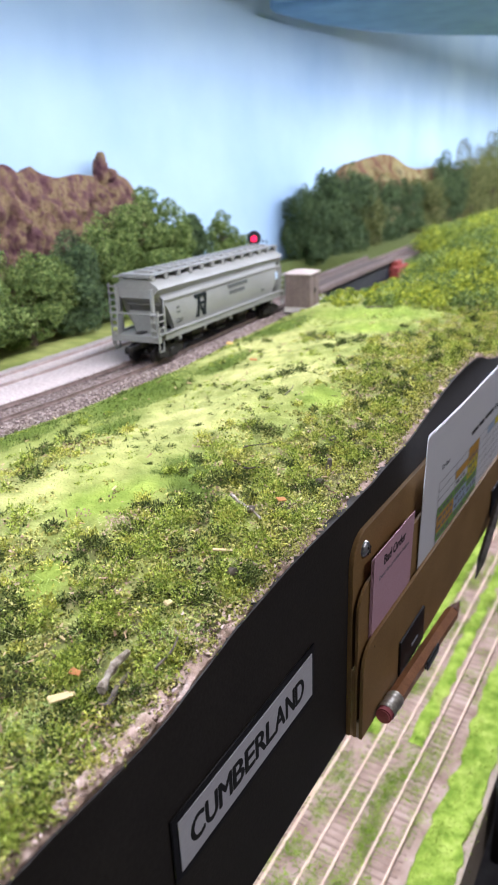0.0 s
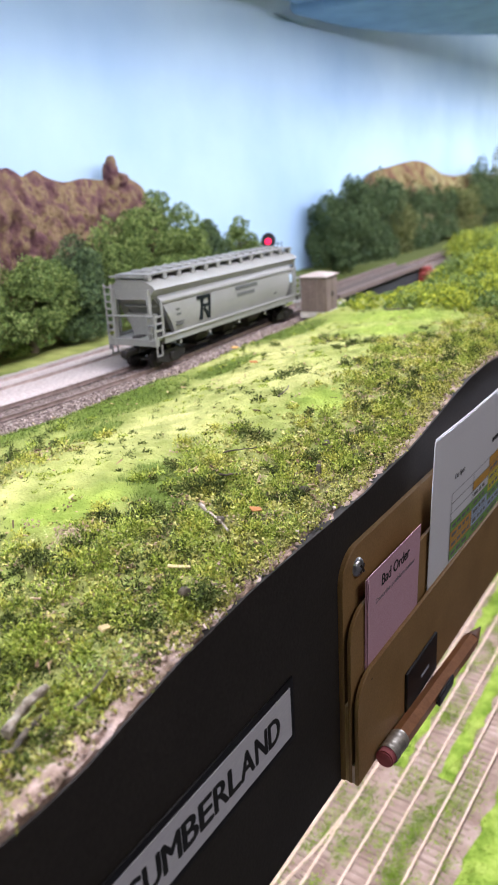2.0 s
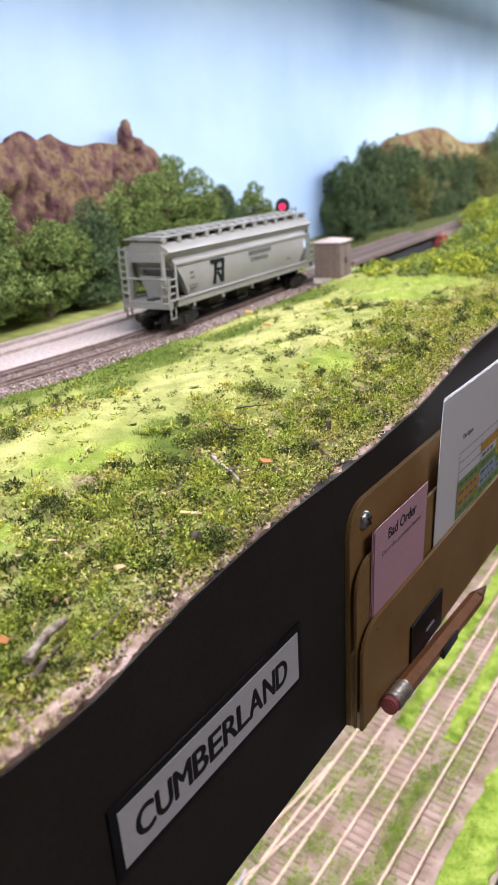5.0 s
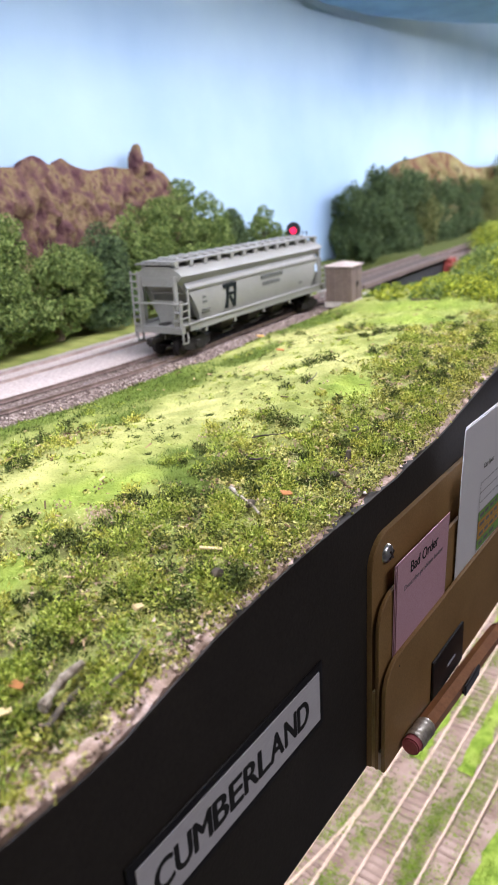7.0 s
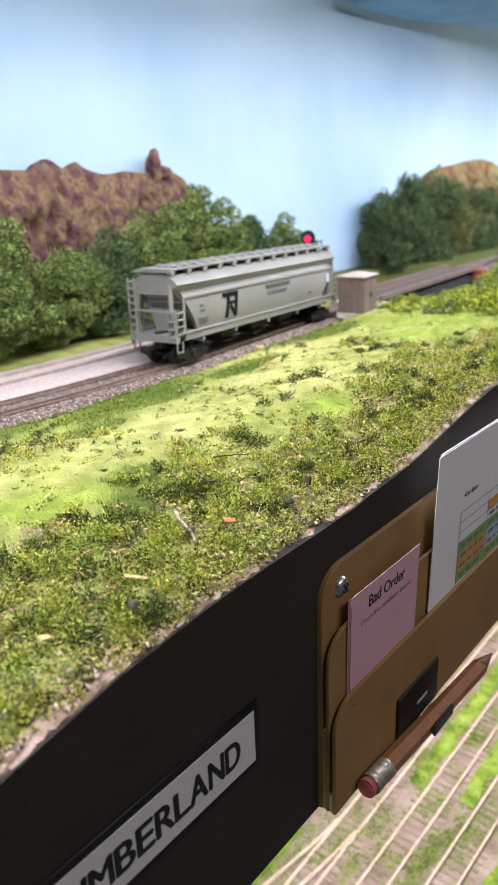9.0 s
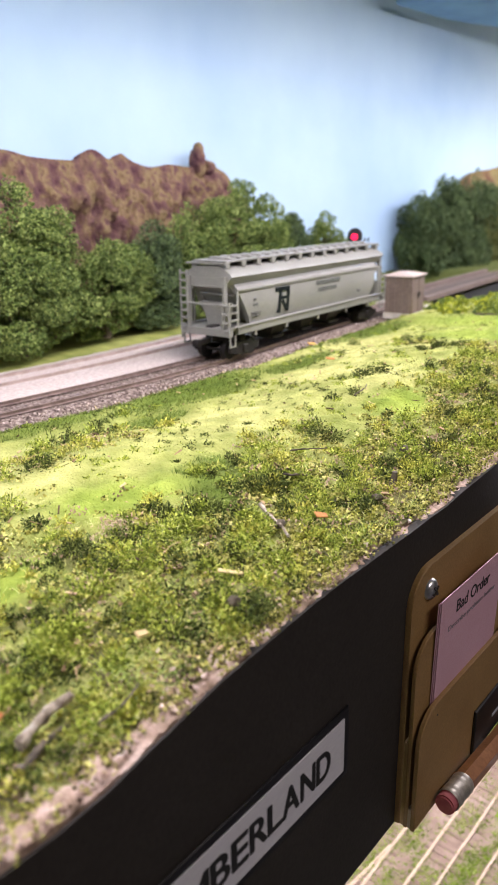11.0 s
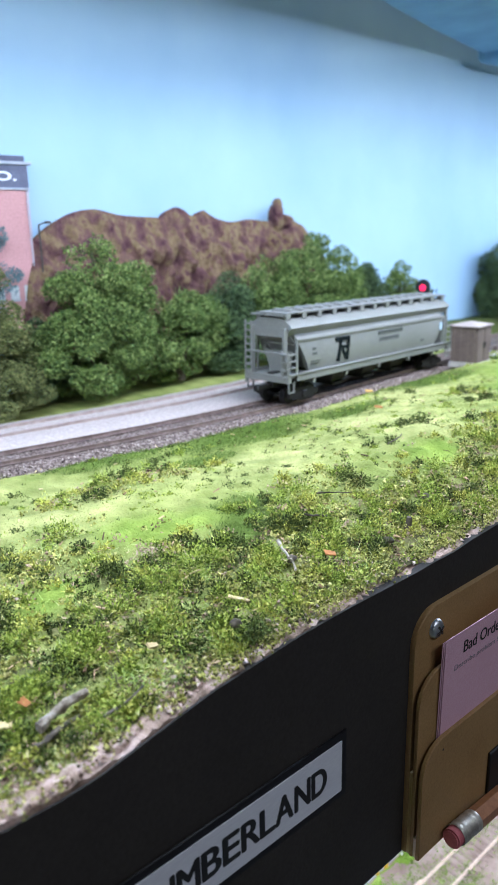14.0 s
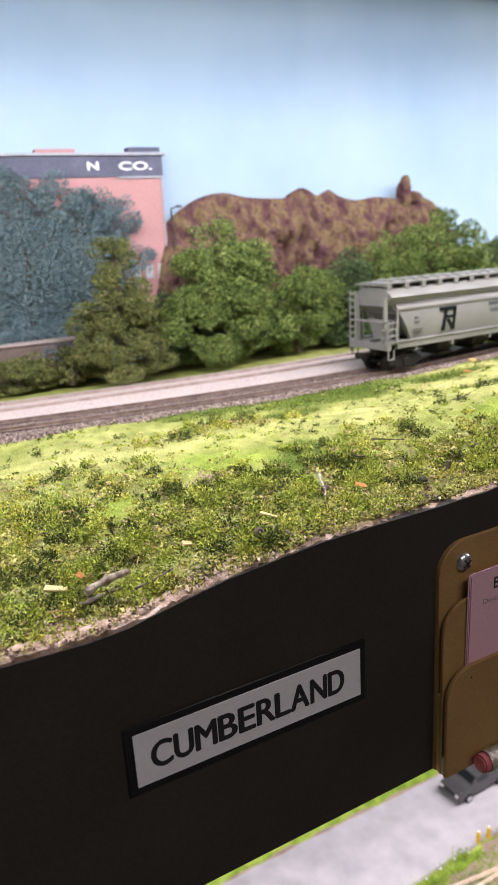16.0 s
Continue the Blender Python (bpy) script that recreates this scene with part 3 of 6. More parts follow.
ballast_bed("ballast", FRONT, -0.9, 0.615, 0.0165, RAIL_TOP - 0.0026, BALLAST, "dark brown-grey ballast bed of the main track")
ballast_bed("ballast_siding", [(y, x + 0.006) for y, x in BACK], -0.9, 0.48, 0.0285, RAIL_TOP - 0.0017, PALEBALLAST, "pale grey ballast bed of the siding")
ballast_bed("ballast_far", FRONT, 0.866, 1.6, 0.0165, RAIL_TOP - 0.0026, BALLAST, "dark brown-grey ballast beyond the bridge")
track("main_track", FRONT, -0.9, 1.6, RAIL_TOP, TIE, RAIL, "dark weathered model track with brown rails", (-0.05, 1.1), sunk=0.0009)
track("siding_track", BACK, -0.9, 0.6, RAIL_TOP, PALETIE, RAILDUST, "weathered siding track in pale ballast", (-0.05, 0.48), sunk=0.0001)


def loose_stones(name, line, y0, y1, n, mat, spread, label, seed, top):
    rng = np.random.default_rng(seed)
    ys = rng.uniform(y0, y1, n)
    us = rng.normal(0, 1, n)
    us = np.sign(us) * (spread - np.abs(rng.normal(0, 0.006, n)))
    pts = []
    for y, u in zip(ys, us):
        c, d, s = track_frame(line, y)
        p = c + s * float(u)
        drop = 0.0026 + max(0, abs(u) - 0.0165) * 0.55
        pts.append((p.x, p.y, top - drop + 0.0002))
    v, f = bits(rng, pts, rng.uniform(0.0003, 0.0009, n), 3.0, 0.8)
    return tagged(arrays(name, v, f, mat), label, "gravel", "", "stuff")


loose_stones("ballast_stones", FRONT, 0.0, 0.62, 9000, STONES, 0.0235, "loose grey and white ballast stones", 5, RAIL_TOP)
loose_stones("ballast_stones", [(y, x + 0.006) for y, x in BACK], 0.0, 0.6, 9000, PALESTONES, 0.030, "loose pale ballast stones", 6, RAIL_TOP)


# ---- rock hills ----
def hill(name, profile, x_back, depth, mat, label, base=1.325, seed=0, step=0.0016, spires=()):
    """A carved ridge that leans against the backdrop, with lumps and gullies."""
    bm = bmesh.new()
    ys = np.arange(profile[0][0], profile[-1][0] + 1e-6, step)
    rows = []
    n = 40
    for y in ys:
        top = curve_value(profile, y)
        col = []
        for i in range(n + 1):
            f = i / n
            z = base + (top - base) * f
            x = x_back + depth * (1 - f ** 2.2) * 0.8 + 0.25 * depth
            k = 1 - f ** 6
            x += 1.5 * k * (0.008 * noise.noise((y * 38, z * 26, seed)) + 0.006 * noise.noise((y * 110, z * 60, seed + 3)) + 0.003 * noise.noise((y * 240, z * 160, seed + 5)) - 0.007 * abs(noise.noise((y * 70, z * 12, seed + 9))) + 0.010 * abs(noise.noise((y * 62, z * 55, seed + 12))) + 0.005 * abs(noise.noise((y * 150, z * 130, seed + 14))))
            col.append(bm.verts.new((x, y, z)))
        col.append(bm.verts.new((x_back - 0.003, y, top - 0.002)))
        rows.append(col)
    for a, b in zip(rows, rows[1:]):
        for i in range(n + 1):
            bm.faces.new((a[i], b[i], b[i + 1], a[i + 1]))
    for sy, sx, sz, ry, rz in spires:
        r = bmesh.ops.create_icosphere(bm, subdivisions=4, radius=1.0, matrix=Matrix.LocRotScale((sx, sy, sz), None, (0.0060, ry, rz)))
        for v in r["verts"]:
            v.co += (v.co - Vector((sx, sy, sz))) * (0.22 * noise.noise(v.co * 190) + 0.12 * noise.noise(v.co * 500))
    return solid(name, bm, mat, label, "hill", smooth=60)


hill("rock_hill", [(0.262, 1.37), (0.275, 1.42), (0.283, 1.433), (0.305, 1.447), (0.328, 1.4515), (0.35, 1.4475), (0.375, 1.446), (0.388, 1.4465), (0.392, 1.4505), (0.400, 1.4532), (0.407, 1.4515), (0.415, 1.4470), (0.421, 1.4485), (0.427, 1.4512), (0.434, 1.4475), (0.440, 1.4450), (0.455, 1.442), (0.475, 1.444), (0.493, 1.4425), (0.507, 1.4430), (0.523, 1.4440), (0.53, 1.442), (0.545, 1.434), (0.57, 1.40), (0.59, 1.36)], -0.452, 0.022, ROCK, "lumpy painted rock ridge in purple-brown and ochre with a spire", spires=((0.5072, -0.446, 1.4450, 0.0066, 0.0148), (0.5200, -0.447, 1.4415, 0.006, 0.006)))
hill("tan_hill", [(0.95, 1.38), (1.02, 1.435), (1.08, 1.444), (1.16, 1.451), (1.22, 1.447), (1.29, 1.43), (1.36, 1.425), (1.45, 1.427), (1.6, 1.42), (1.9, 1.415), (2.0, 1.38)], -0.452, 0.03, ROCKTAN, "distant painted hill in tan and rust brown", seed=4, step=0.004)


# ---- trees ----
def tree(name, label, x, y, blobs, leaves, mat, seed, size=0.0022, trunk=0.003, category="tree", base=None):
    """blobs: (dx, dy, dz, rx, ry, rz) over the foot of the tree, in metres."""
    z = (ground_z(x, y) if base is None else base) - 0.001
    t = thing(name, label, category, pose(x, y, z))
    rng = np.random.default_rng(seed)
    top = max(b[2] + b[5] * 0.5 for b in blobs)
    bm = rod(bmesh.new(), (0, 0, 0), (0.001, 0.001, top * 0.7), trunk, 8, trunk * 0.4)
    for b in blobs:
        rod(bm, (0, 0, max(0.003, b[2] - b[5] * 0.8)), (b[0] * 0.8, b[1] * 0.8, b[2] + b[5] * 0.2), trunk * 0.45, 6, trunk * 0.15)
    part("trunk", bm, TRUNK, t)
    # uneven sub-clumps on each blob, then leaves on the clumps
    subs = []
    for b in blobs:
        for _ in range(16):
            d = rng.normal(size=3)
            d /= np.linalg.norm(d)
            k = rng.uniform(0.22, 0.46)
            subs.append((*(np.array(b[:3]) + d * np.array(b[3:]) * rng.uniform(0.62, 1.0)), b[3] * k, b[4] * k, b[5] * k))
    size, leaves = size * 0.72, int(leaves * 1.8)
    p = scatter_in(rng, subs, leaves)
    p = p[p[:, 2] > 0.0005]
    v, f = bits(rng, p, rng.uniform(0.5, 1.0, len(p)) * size, 1.0, 0.9)
    me = bpy.data.meshes.new("crown")
    me.from_pydata(v.tolist(), [], f.tolist())
    me.materials.append(mat)
    o = new("crown", me)
    o.parent = t
    return t


def bush_blobs(w, d, h, n, seed, low=0.15):
    r = random.Random(seed)
    out = [(0, 0, h * 0.5, d * 0.5, w * 0.42, h * 0.48)]
    for _ in range(n):
        a = r.uniform(0, 6.28)
        q = r.uniform(0.3, 0.75)
        z = r.uniform(low, 0.8)
        s = (1 - z * 0.55)
        out.append((d * 0.4 * q * math.cos(a) * s, w * 0.45 * q * math.sin(a) * s, h * z, d * 0.3 * s, w * 0.28 * s, h * 0.22))
    return out


GZ = 1.333
tree("conifer", "narrow olive-brown conifer beside the siding", -0.388, 0.2175, [(0, 0, 0.014, 0.023, 0.031, 0.016), (0, 0.001, 0.030, 0.021, 0.031, 0.018), (0, -0.001, 0.047, 0.018, 0.028, 0.018), (0, 0, 0.064, 0.014, 0.022, 0.016), (0, 0, 0.078, 0.010, 0.015, 0.012), (0, 0, 0.087, 0.006, 0.010, 0.008)], 20000, LEAFOLIVE, 11, 0.0016, base=GZ)
tree("round_tree", "broad rounded deep green leafy tree", -0.390, 0.293, [(0, 0, 0.022, 0.026, 0.040, 0.022), (0.003, -0.006, 0.042, 0.023, 0.037, 0.023), (0.003, 0.006, 0.052, 0.021, 0.034, 0.021), (0.002, 0.000, 0.072, 0.017, 0.031, 0.020), (0.0, -0.003, 0.090, 0.011, 0.019, 0.011), (0.004, -0.02, 0.03, 0.02, 0.026, 0.024), (0.004, -0.017, 0.060, 0.016, 0.022, 0.018), (0.004, 0.018, 0.062, 0.016, 0.020, 0.017), (0.006, 0.018, 0.030, 0.019, 0.02, 0.02)], 26000, LEAF, 12, 0.0020, base=GZ)
tree("bush", "dense green bush behind the siding", -0.395, 0.360, bush_blobs(0.085, 0.042, 0.066, 10, 3), 12000, LEAF, 13, 0.002, category="bush", base=GZ)
tree("bush", "dense dark green bush behind the siding", -0.402, 0.412, bush_blobs(0.075, 0.042, 0.066, 10, 5), 12000, LEAFDARK, 14, 0.002, category="bush", base=GZ)
tree("leafy_tree", "green tree with an uneven crown behind the siding", -0.406, 0.462, bush_blobs(0.085, 0.045, 0.082, 12, 7), 13000, LEAF, 15, 0.0021, base=GZ)
tree("leafy_tree", "tall bright green tree with loose twigs", -0.406, 0.520, [(0, 0, 0.03, 0.025, 0.045, 0.03), (0, -0.012, 0.062, 0.022, 0.036, 0.026), (0, 0.018, 0.058, 0.022, 0.034, 0.026), (0, 0.0, 0.085, 0.014, 0.019, 0.013), (0, -0.03, 0.072, 0.014, 0.018, 0.014), (0, 0.038, 0.05, 0.018, 0.02, 0.018)], 18000, LEAF, 16, 0.0021, base=GZ)
tree("small_tree", "small green tree near the red signal", -0.412, 0.645, [(0, 0, 0.02, 0.016, 0.028, 0.02), (0, -0.008, 0.045, 0.014, 0.020, 0.016), (0, 0.012, 0.040, 0.013, 0.019, 0.014), (0, -0.006, 0.062, 0.008, 0.011, 0.009)], 8000, LEAF, 17, 0.002, base=GZ)
tree("small_tree", "small dark green tree near the red signal", -0.415, 0.595, bush_blobs(0.07, 0.035, 0.068, 9, 10), 9000, LEAFDARK, 18, 0.002, base=GZ)
tree("bush", "dark green undergrowth between two trees", -0.408, 0.258, bush_blobs(0.05, 0.03, 0.052, 8, 19), 7000, LEAFDARK, 19, 0.002, category="bush", base=GZ)
# the wood beyond the bridge
for i, (x, y, w, h, mat, sd) in enumerate([(-0.430, 0.868, 0.070, 0.092, LEAFDARK, 20), (-0.42, 0.90, 0.10, 0.118, LEAFDARK, 21), (-0.415, 0.96, 0.12, 0.12, LEAFDARK, 22), (-0.42, 1.03, 0.12, 0.115, LEAFOLIVE, 23), (-0.415, 1.11, 0.13, 0.10, LEAFDARK, 24), (-0.42, 1.20, 0.14, 0.095, LEAFDARK, 25), (-0.41, 1.30, 0.14, 0.09, LEAFOLIVE, 26), (-0.41, 1.42, 0.16, 0.125, LEAFDARK, 27), (-0.40, 1.55, 0.2, 0.15, LEAFOLIVE, 28), (-0.40, 1.72, 0.22, 0.165, LEAFOLIVE, 29), (-0.39, 1.9, 0.24, 0.16, LEAFDARK, 30)]):
    tree("wood_tree", "dull green tree in the wood beyond the bridge", x, y, bush_blobs(w * 1.15, 0.06, h, 12, sd), 11000, mat, sd, 0.0028, base=1.32)


# ---- lower deck ----
LOW = 0.958
wall_box("lower_deck", -0.62, -0.078, -1.2, 2.6, 0.94, LOW, YARD, "lower deck of brown dirt and weeds", "deck")
wall_box("lower_fascia", -0.078, -0.074, -1.2, 2.6, 0.893, LOW + 0.001, SLAB, "tan edge board of the lower deck", "fascia")
wall_box("lower_backdrop", -0.64, -0.62, -1.2, 2.6, 0.94, 1.245, SKY, "plain pale backdrop of the lower deck", "backdrop")


def flat_patch(name, left, right, y0, y1, z, mat, label, category, step=0.012, ragged=0.0, seed=0, thick=0.0015):
    """A thin bed with ragged edges between two lines x(y)."""
    bm = bmesh.new()
    rows = []
    for y in np.arange(y0, y1 + 1e-6, step):
        a = left(y) + ragged * noise.noise((y * 55, seed, 1)) + ragged * 0.5 * noise.noise((y * 160, seed, 4))
        b = right(y) + ragged * noise.noise((y * 55, seed, 7)) + ragged * 0.5 * noise.noise((y * 160, seed, 9))
        b = max(b, a + 0.001)
        rows.append([bm.verts.new(p) for p in ((a, y, z - thick), (a + 0.0008, y, z), ((a + b) / 2, y, z + 0.0004), (b - 0.0008, y, z), (b, y, z - thick))])
    for p, q in zip(rows, rows[1:]):
        for i in range(4):
            bm.faces.new((p[i], p[i + 1], q[i + 1], q[i]))
    return solid(name, bm, mat, label, category, kind="structure", smooth=60)


road_r = lambda y: -0.247 + 0.010 * max(0, min(1, (0.45 - y) / 0.4))
flat_patch("lower_road", lambda y: -0.319 + 0.02 * max(0, y - 0.3), road_r, -0.9, 2.2, LOW + 0.0016, ROAD, "smooth pale grey road on the lower deck", "road", 0.02, 0.001, 2)
flat_patch("lawn_verge", lambda y: road_r(y) + 0.001, lambda y: -0.236 if y < 0.41 or y > 0.435 else -0.246, -0.6, 0.66, LOW + 0.0014, LAWN, "bright green grass verge beside the road", "grass", 0.006, 0.003, 5)
flat_patch("lawn_verge_far", lambda y: -0.60, lambda y: -0.3215 + 0.02 * max(0, y - 0.3), -0.9, 2.2, LOW + 0.0014, LAWN, "bright green grass beyond the road", "grass", 0.012, 0.004, 6)
flat_patch("lawn_edge", lambda y: -0.108 + 0.010 * noise.noise((y * 9, 2, 2)), lambda y: -0.0785, -0.6, 2.2, LOW + 0.0022, LAWN, "bright green grass along the deck edge", "grass", 0.008, 0.005, 7)
flat_patch("lawn_strip_far", lambda y: -0.153, lambda y: -0.1395, 0.505, 1.8, LOW + 0.0016, LAWN, "green grass between the tracks", "grass", 0.008, 0.006, 9)
flat_patch("lawn_strip_mid", lambda y: -0.194, lambda y: -0.180, 0.50, 1.8, LOW + 0.0014, LAWN, "green grass between the yard tracks", "grass", 0.008, 0.006, 11)
LOW_RAIL = LOW + 0.0045
low_a = [(-0.9, -0.2085), (0.3, -0.2085), (0.5, -0.2085), (2.2, -0.2075)]
low_d = [(-0.6, -0.42), (0.0, -0.295), (0.15, -0.2625), (0.27, -0.2365), (0.35, -0.2205), (0.40, -0.2125), (0.44, -0.2088)]
low_b = [(-0.9, -0.171), (0.32, -0.1685), (0.7, -0.1665), (2.2, -0.165)]
low_c = [(-0.9, -0.136), (0.35, -0.1305), (0.6, -0.1262), (2.2, -0.115)]
track("yard_track", low_a, -0.9, 2.1, LOW_RAIL, DIRTTIE, RAILPALE, "yard track with bright tan rails on dirt", (0.24, 0.95), sunk=0.0015)
track("yard_track_branch", low_d, -0.5, 0.43, LOW_RAIL, DIRTTIE, RAILPALE, "diverging yard track of a turnout", (0.16, 0.38), sunk=0.0015)
track("yard_track_middle", low_b, -0.9, 2.1, LOW_RAIL, DIRTTIE, RAILPALE, "weedy yard track with bright tan rails", (0.24, 0.95), sunk=0.0015)
track("yard_track_front", low_c, -0.9, 2.1, LOW_RAIL, DIRTTIE, RAILPALE, "front yard track with bright tan rails", (0.26, 0.95), sunk=0.0015)
frog = solid("turnout_frog", prism(bmesh.new(), [(-0.0012, -0.016), (0.0028, -0.016), (0.0006, 0.014), (-0.0004, 0.014)], "z", LOW_RAIL - 0.002, LOW_RAIL + 0.0002), TRIMGREY, "pale grey cast turnout frog", "frog", pose(-0.2205, 0.300, 0, 0, 0, 8), kind="structure")


def low_tufts(name, spots, per, size, mat, label, seed, spread=0.004, height=0.003):
    rng = np.random.default_rng(seed)
    pts = []
    for x, y in spots:
        k = rng.normal(0, spread, (per, 2))
        pts.append(np.stack([x + k[:, 0], y + 1.6 * k[:, 1], LOW + 0.0008 + rng.random(per) * height], 1))
    pts = np.concatenate(pts)
    v, f = bits(rng, pts, rng.uniform(0.5, 1, len(pts)) * size, 1, 1)
    return tagged(arrays(name, v, f, mat), label, "weeds", "", "stuff")


rnd = random.Random(3)
spots = [(-0.186, 0.506), (-0.15, 0.40), (-0.152, 0.43), (-0.149, 0.46), (-0.187, 0.36), (-0.19, 0.33), (-0.168, 0.43), (-0.1685, 0.36), (-0.168, 0.33), (-0.228, 0.31), (-0.223, 0.30), (-0.236, 0.30), (-0.13, 0.47), (-0.1255, 0.52), (-0.189, 0.40), (-0.186, 0.45)]
spots += [(-0.148 + rnd.uniform(-0.004, 0.004), y) for y in np.arange(0.2, 0.47, 0.006)]
spots += [(rnd.uniform(-0.235, -0.115), rnd.uniform(0.27, 1.0)) for _ in range(400)]
low_tufts("weed_tufts", spots, 90, 0.0011, LAWN, "bright green weed tufts in the yard dirt", 31)
low_tufts("verge_tufts", [(road_r(y) + 0.004 + rnd.uniform(-0.003, 0.006), y) for y in np.arange(0.2, 0.66, 0.006) if not 0.41 < y < 0.435], 90, 0.0012, LAWN, "tufted green grass along the road", 32, 0.003, 0.004)
low_tufts("lawn_tufts", [(rnd.uniform(-0.104, -0.080), y) for y in np.arange(0.25, 1.0, 0.0035)], 60, 0.0010, LAWN, "tufted green grass along the deck edge", 33, 0.004, 0.003)
flower = [(road_r(y) + 0.002 + rnd.uniform(-0.001, 0.002), y) for y in (0.268, 0.29, 0.302, 0.325, 0.338, 0.355, 0.37, 0.385, 0.398, 0.44, 0.46)]
for (x, y) in flower:
    bm = bmesh.new()
    bmesh.ops.create_icosphere(bm, subdivisions=1, radius=0.0011)
    for v in bm.verts:
        v.co *= 1 + 0.25 * noise.noise(v.co * 3000)
    solid("white_flower", bm, WHITE, "small white flower ball in the verge", "flower", pose(x, y, LOW + 0.0030), "verge flowers")
bm = bmesh.new()
bmesh.ops.create_icosphere(bm, subdivisions=1, radius=0.0015)
for v in bm.verts:
    v.co *= 1 + 0.25 * noise.noise(v.co * 3000)
solid("red_flower", bm, REDRUST, "small red flower in the verge", "flower", pose(road_r(0.295) + 0.003, 0.295, LOW + 0.0030))


def bollard(x, y):
    b = thing("bollard", "short bright yellow bollard at the crossing", "bollard", pose(x, y, LOW), "crossing bollards")
    bm = rod(bmesh.new(), (0, 0, 0), (0, 0, 0.0105), 0.0016, 12)
    bmesh.ops.bevel(bm, geom=[e for e in bm.edges if abs(e.verts[0].co.z - 0.0105) < 1e-6 and abs(e.verts[1].co.z - 0.0105) < 1e-6], offset=0.0006, segments=2, affect="EDGES")
    part("post", bm, YELLOWPAINT, b)
    part("cap", rod(bmesh.new(), (0, 0, 0.0103), (0, 0, 0.0112), 0.0009, 10), WHITE, b)


bollard(-0.2470, 0.4130)
bollard(-0.2460, 0.4230)
for x, y in ((-0.2375, 0.478), (-0.2315, 0.805)):
    p = thing("sign_post", "thin black post beside the yard track", "post", pose(x, y, LOW), "yard posts")
    part("pole", rod(bmesh.new(), (0, 0, 0), (0, 0, 0.034), 0.0010, 8), GIRDER, p)
    part("plate", box(bmesh.new(), -0.0035, 0.0035, -0.0004, 0.0004, 0.026, 0.034, 0.0003), GIRDER, p)


def pickup():
    t = thing("pickup_truck", "dark grey model pickup truck parked on the road", "truck", pose(-0.2895, 0.4235, LOW + 0.0018, 0, 0, 2))
    outline = [(0.0, 0.0045), (0.0, 0.0115), (0.0015, 0.0128), (0.0150, 0.0140), (0.0205, 0.0205), (0.0320, 0.0210), (0.0350, 0.0145), (0.0600, 0.0142), (0.0605, 0.0045)]
    bm = prism(bmesh.new(), outline, "x", -0.0108, 0.0108)
    bmesh.ops.bevel(bm, geom=bm.edges[:], offset=0.0008, segments=2, affect="EDGES", clamp_overlap=True)
    part("body", bm, TRUCKPAINT, t)
    part("bed", box(bmesh.new(), -0.0088, 0.0088, 0.0370, 0.0585, 0.0139, 0.0144), TYRE, t, "open dark load bed")
    part("windscreen", prism(bmesh.new(), [(0.0156, 0.0148), (0.0198, 0.0199), (0.0204, 0.0199), (0.0166, 0.0148)], "x", -0.0090, 0.0090), GLASSDARK, t)
    for sx in (-1, 1):
        part("side_window", box(bmesh.new(), sx * 0.0106, sx * 0.01105, 0.0212, 0.0322, 0.0150, 0.0196, 0.0003), GLASSDARK, t)
        part("headlight", box(bmesh.new(), sx * 0.0066, sx * 0.0098, -0.0006, 0.0006, 0.0084, 0.0108, 0.0004), LENS, t, "bright headlight")
        for y in (0.0115, 0.0480):
            w = part("wheel", rod(bmesh.new(), (sx * 0.0085, y, 0.0042), (sx * 0.0114, y, 0.0042), 0.0042, 24), TYRE, t)
            part("rim", rod(bmesh.new(), (sx * 0.0113, y, 0.0042), (sx * 0.0117, y, 0.0042), 0.0024, 16), STEEL, w)
    part("grille", box(bmesh.new(), -0.0060, 0.0060, -0.0004, 0.0006, 0.0082, 0.0112, 0.0002), TYRE, t)
    part("bumper", box(bmesh.new(), -0.0112, 0.0112, -0.0016, 0.0008, 0.0046, 0.0072, 0.0005), TRUCKPAINT, t)
    part("rear_bumper", box(bmesh.new(), -0.0112, 0.0112, 0.0600, 0.0620, 0.0046, 0.0072, 0.0005), TRUCKPAINT, t)


pickup()


def control_box():
    c = thing("control_box", "black plastic control box with a white top at the deck edge", "control box", pose(-0.047, 0.52, 0.893))
    part("case", box(bmesh.new(), -0.0215, 0.022, -0.045, 0.06, 0.0, 0.108, 0.003, 2), BLACKPLASTIC, c)
    part("white_top", box(bmesh.new(), -0.020, 0.020, -0.043, 0.058, 0.1081, 0.120, 0.002, 2), WHITE, c, "white moulded top")
    part("red_button", rod(bmesh.new(), (0.0, -0.02, 0.120), (0.0, -0.02, 0.1215), 0.003, 16), ERASER, c, "small red button")
    for z, y in ((0.02, -0.03), (0.05, -0.02), (0.03, 0.01), (0.075, -0.035)):
        part("screw_head", rod(bmesh.new(), (-0.0215, y, z), (-0.0228, y, z), 0.003, 14), STEEL, c)
    for y in (-0.02, 0.03):
        part("side_rib", box(bmesh.new(), -0.0222, -0.0215, y - 0.002, y + 0.002, 0.01, 0.10), BLACKPLASTIC, c)


control_box()


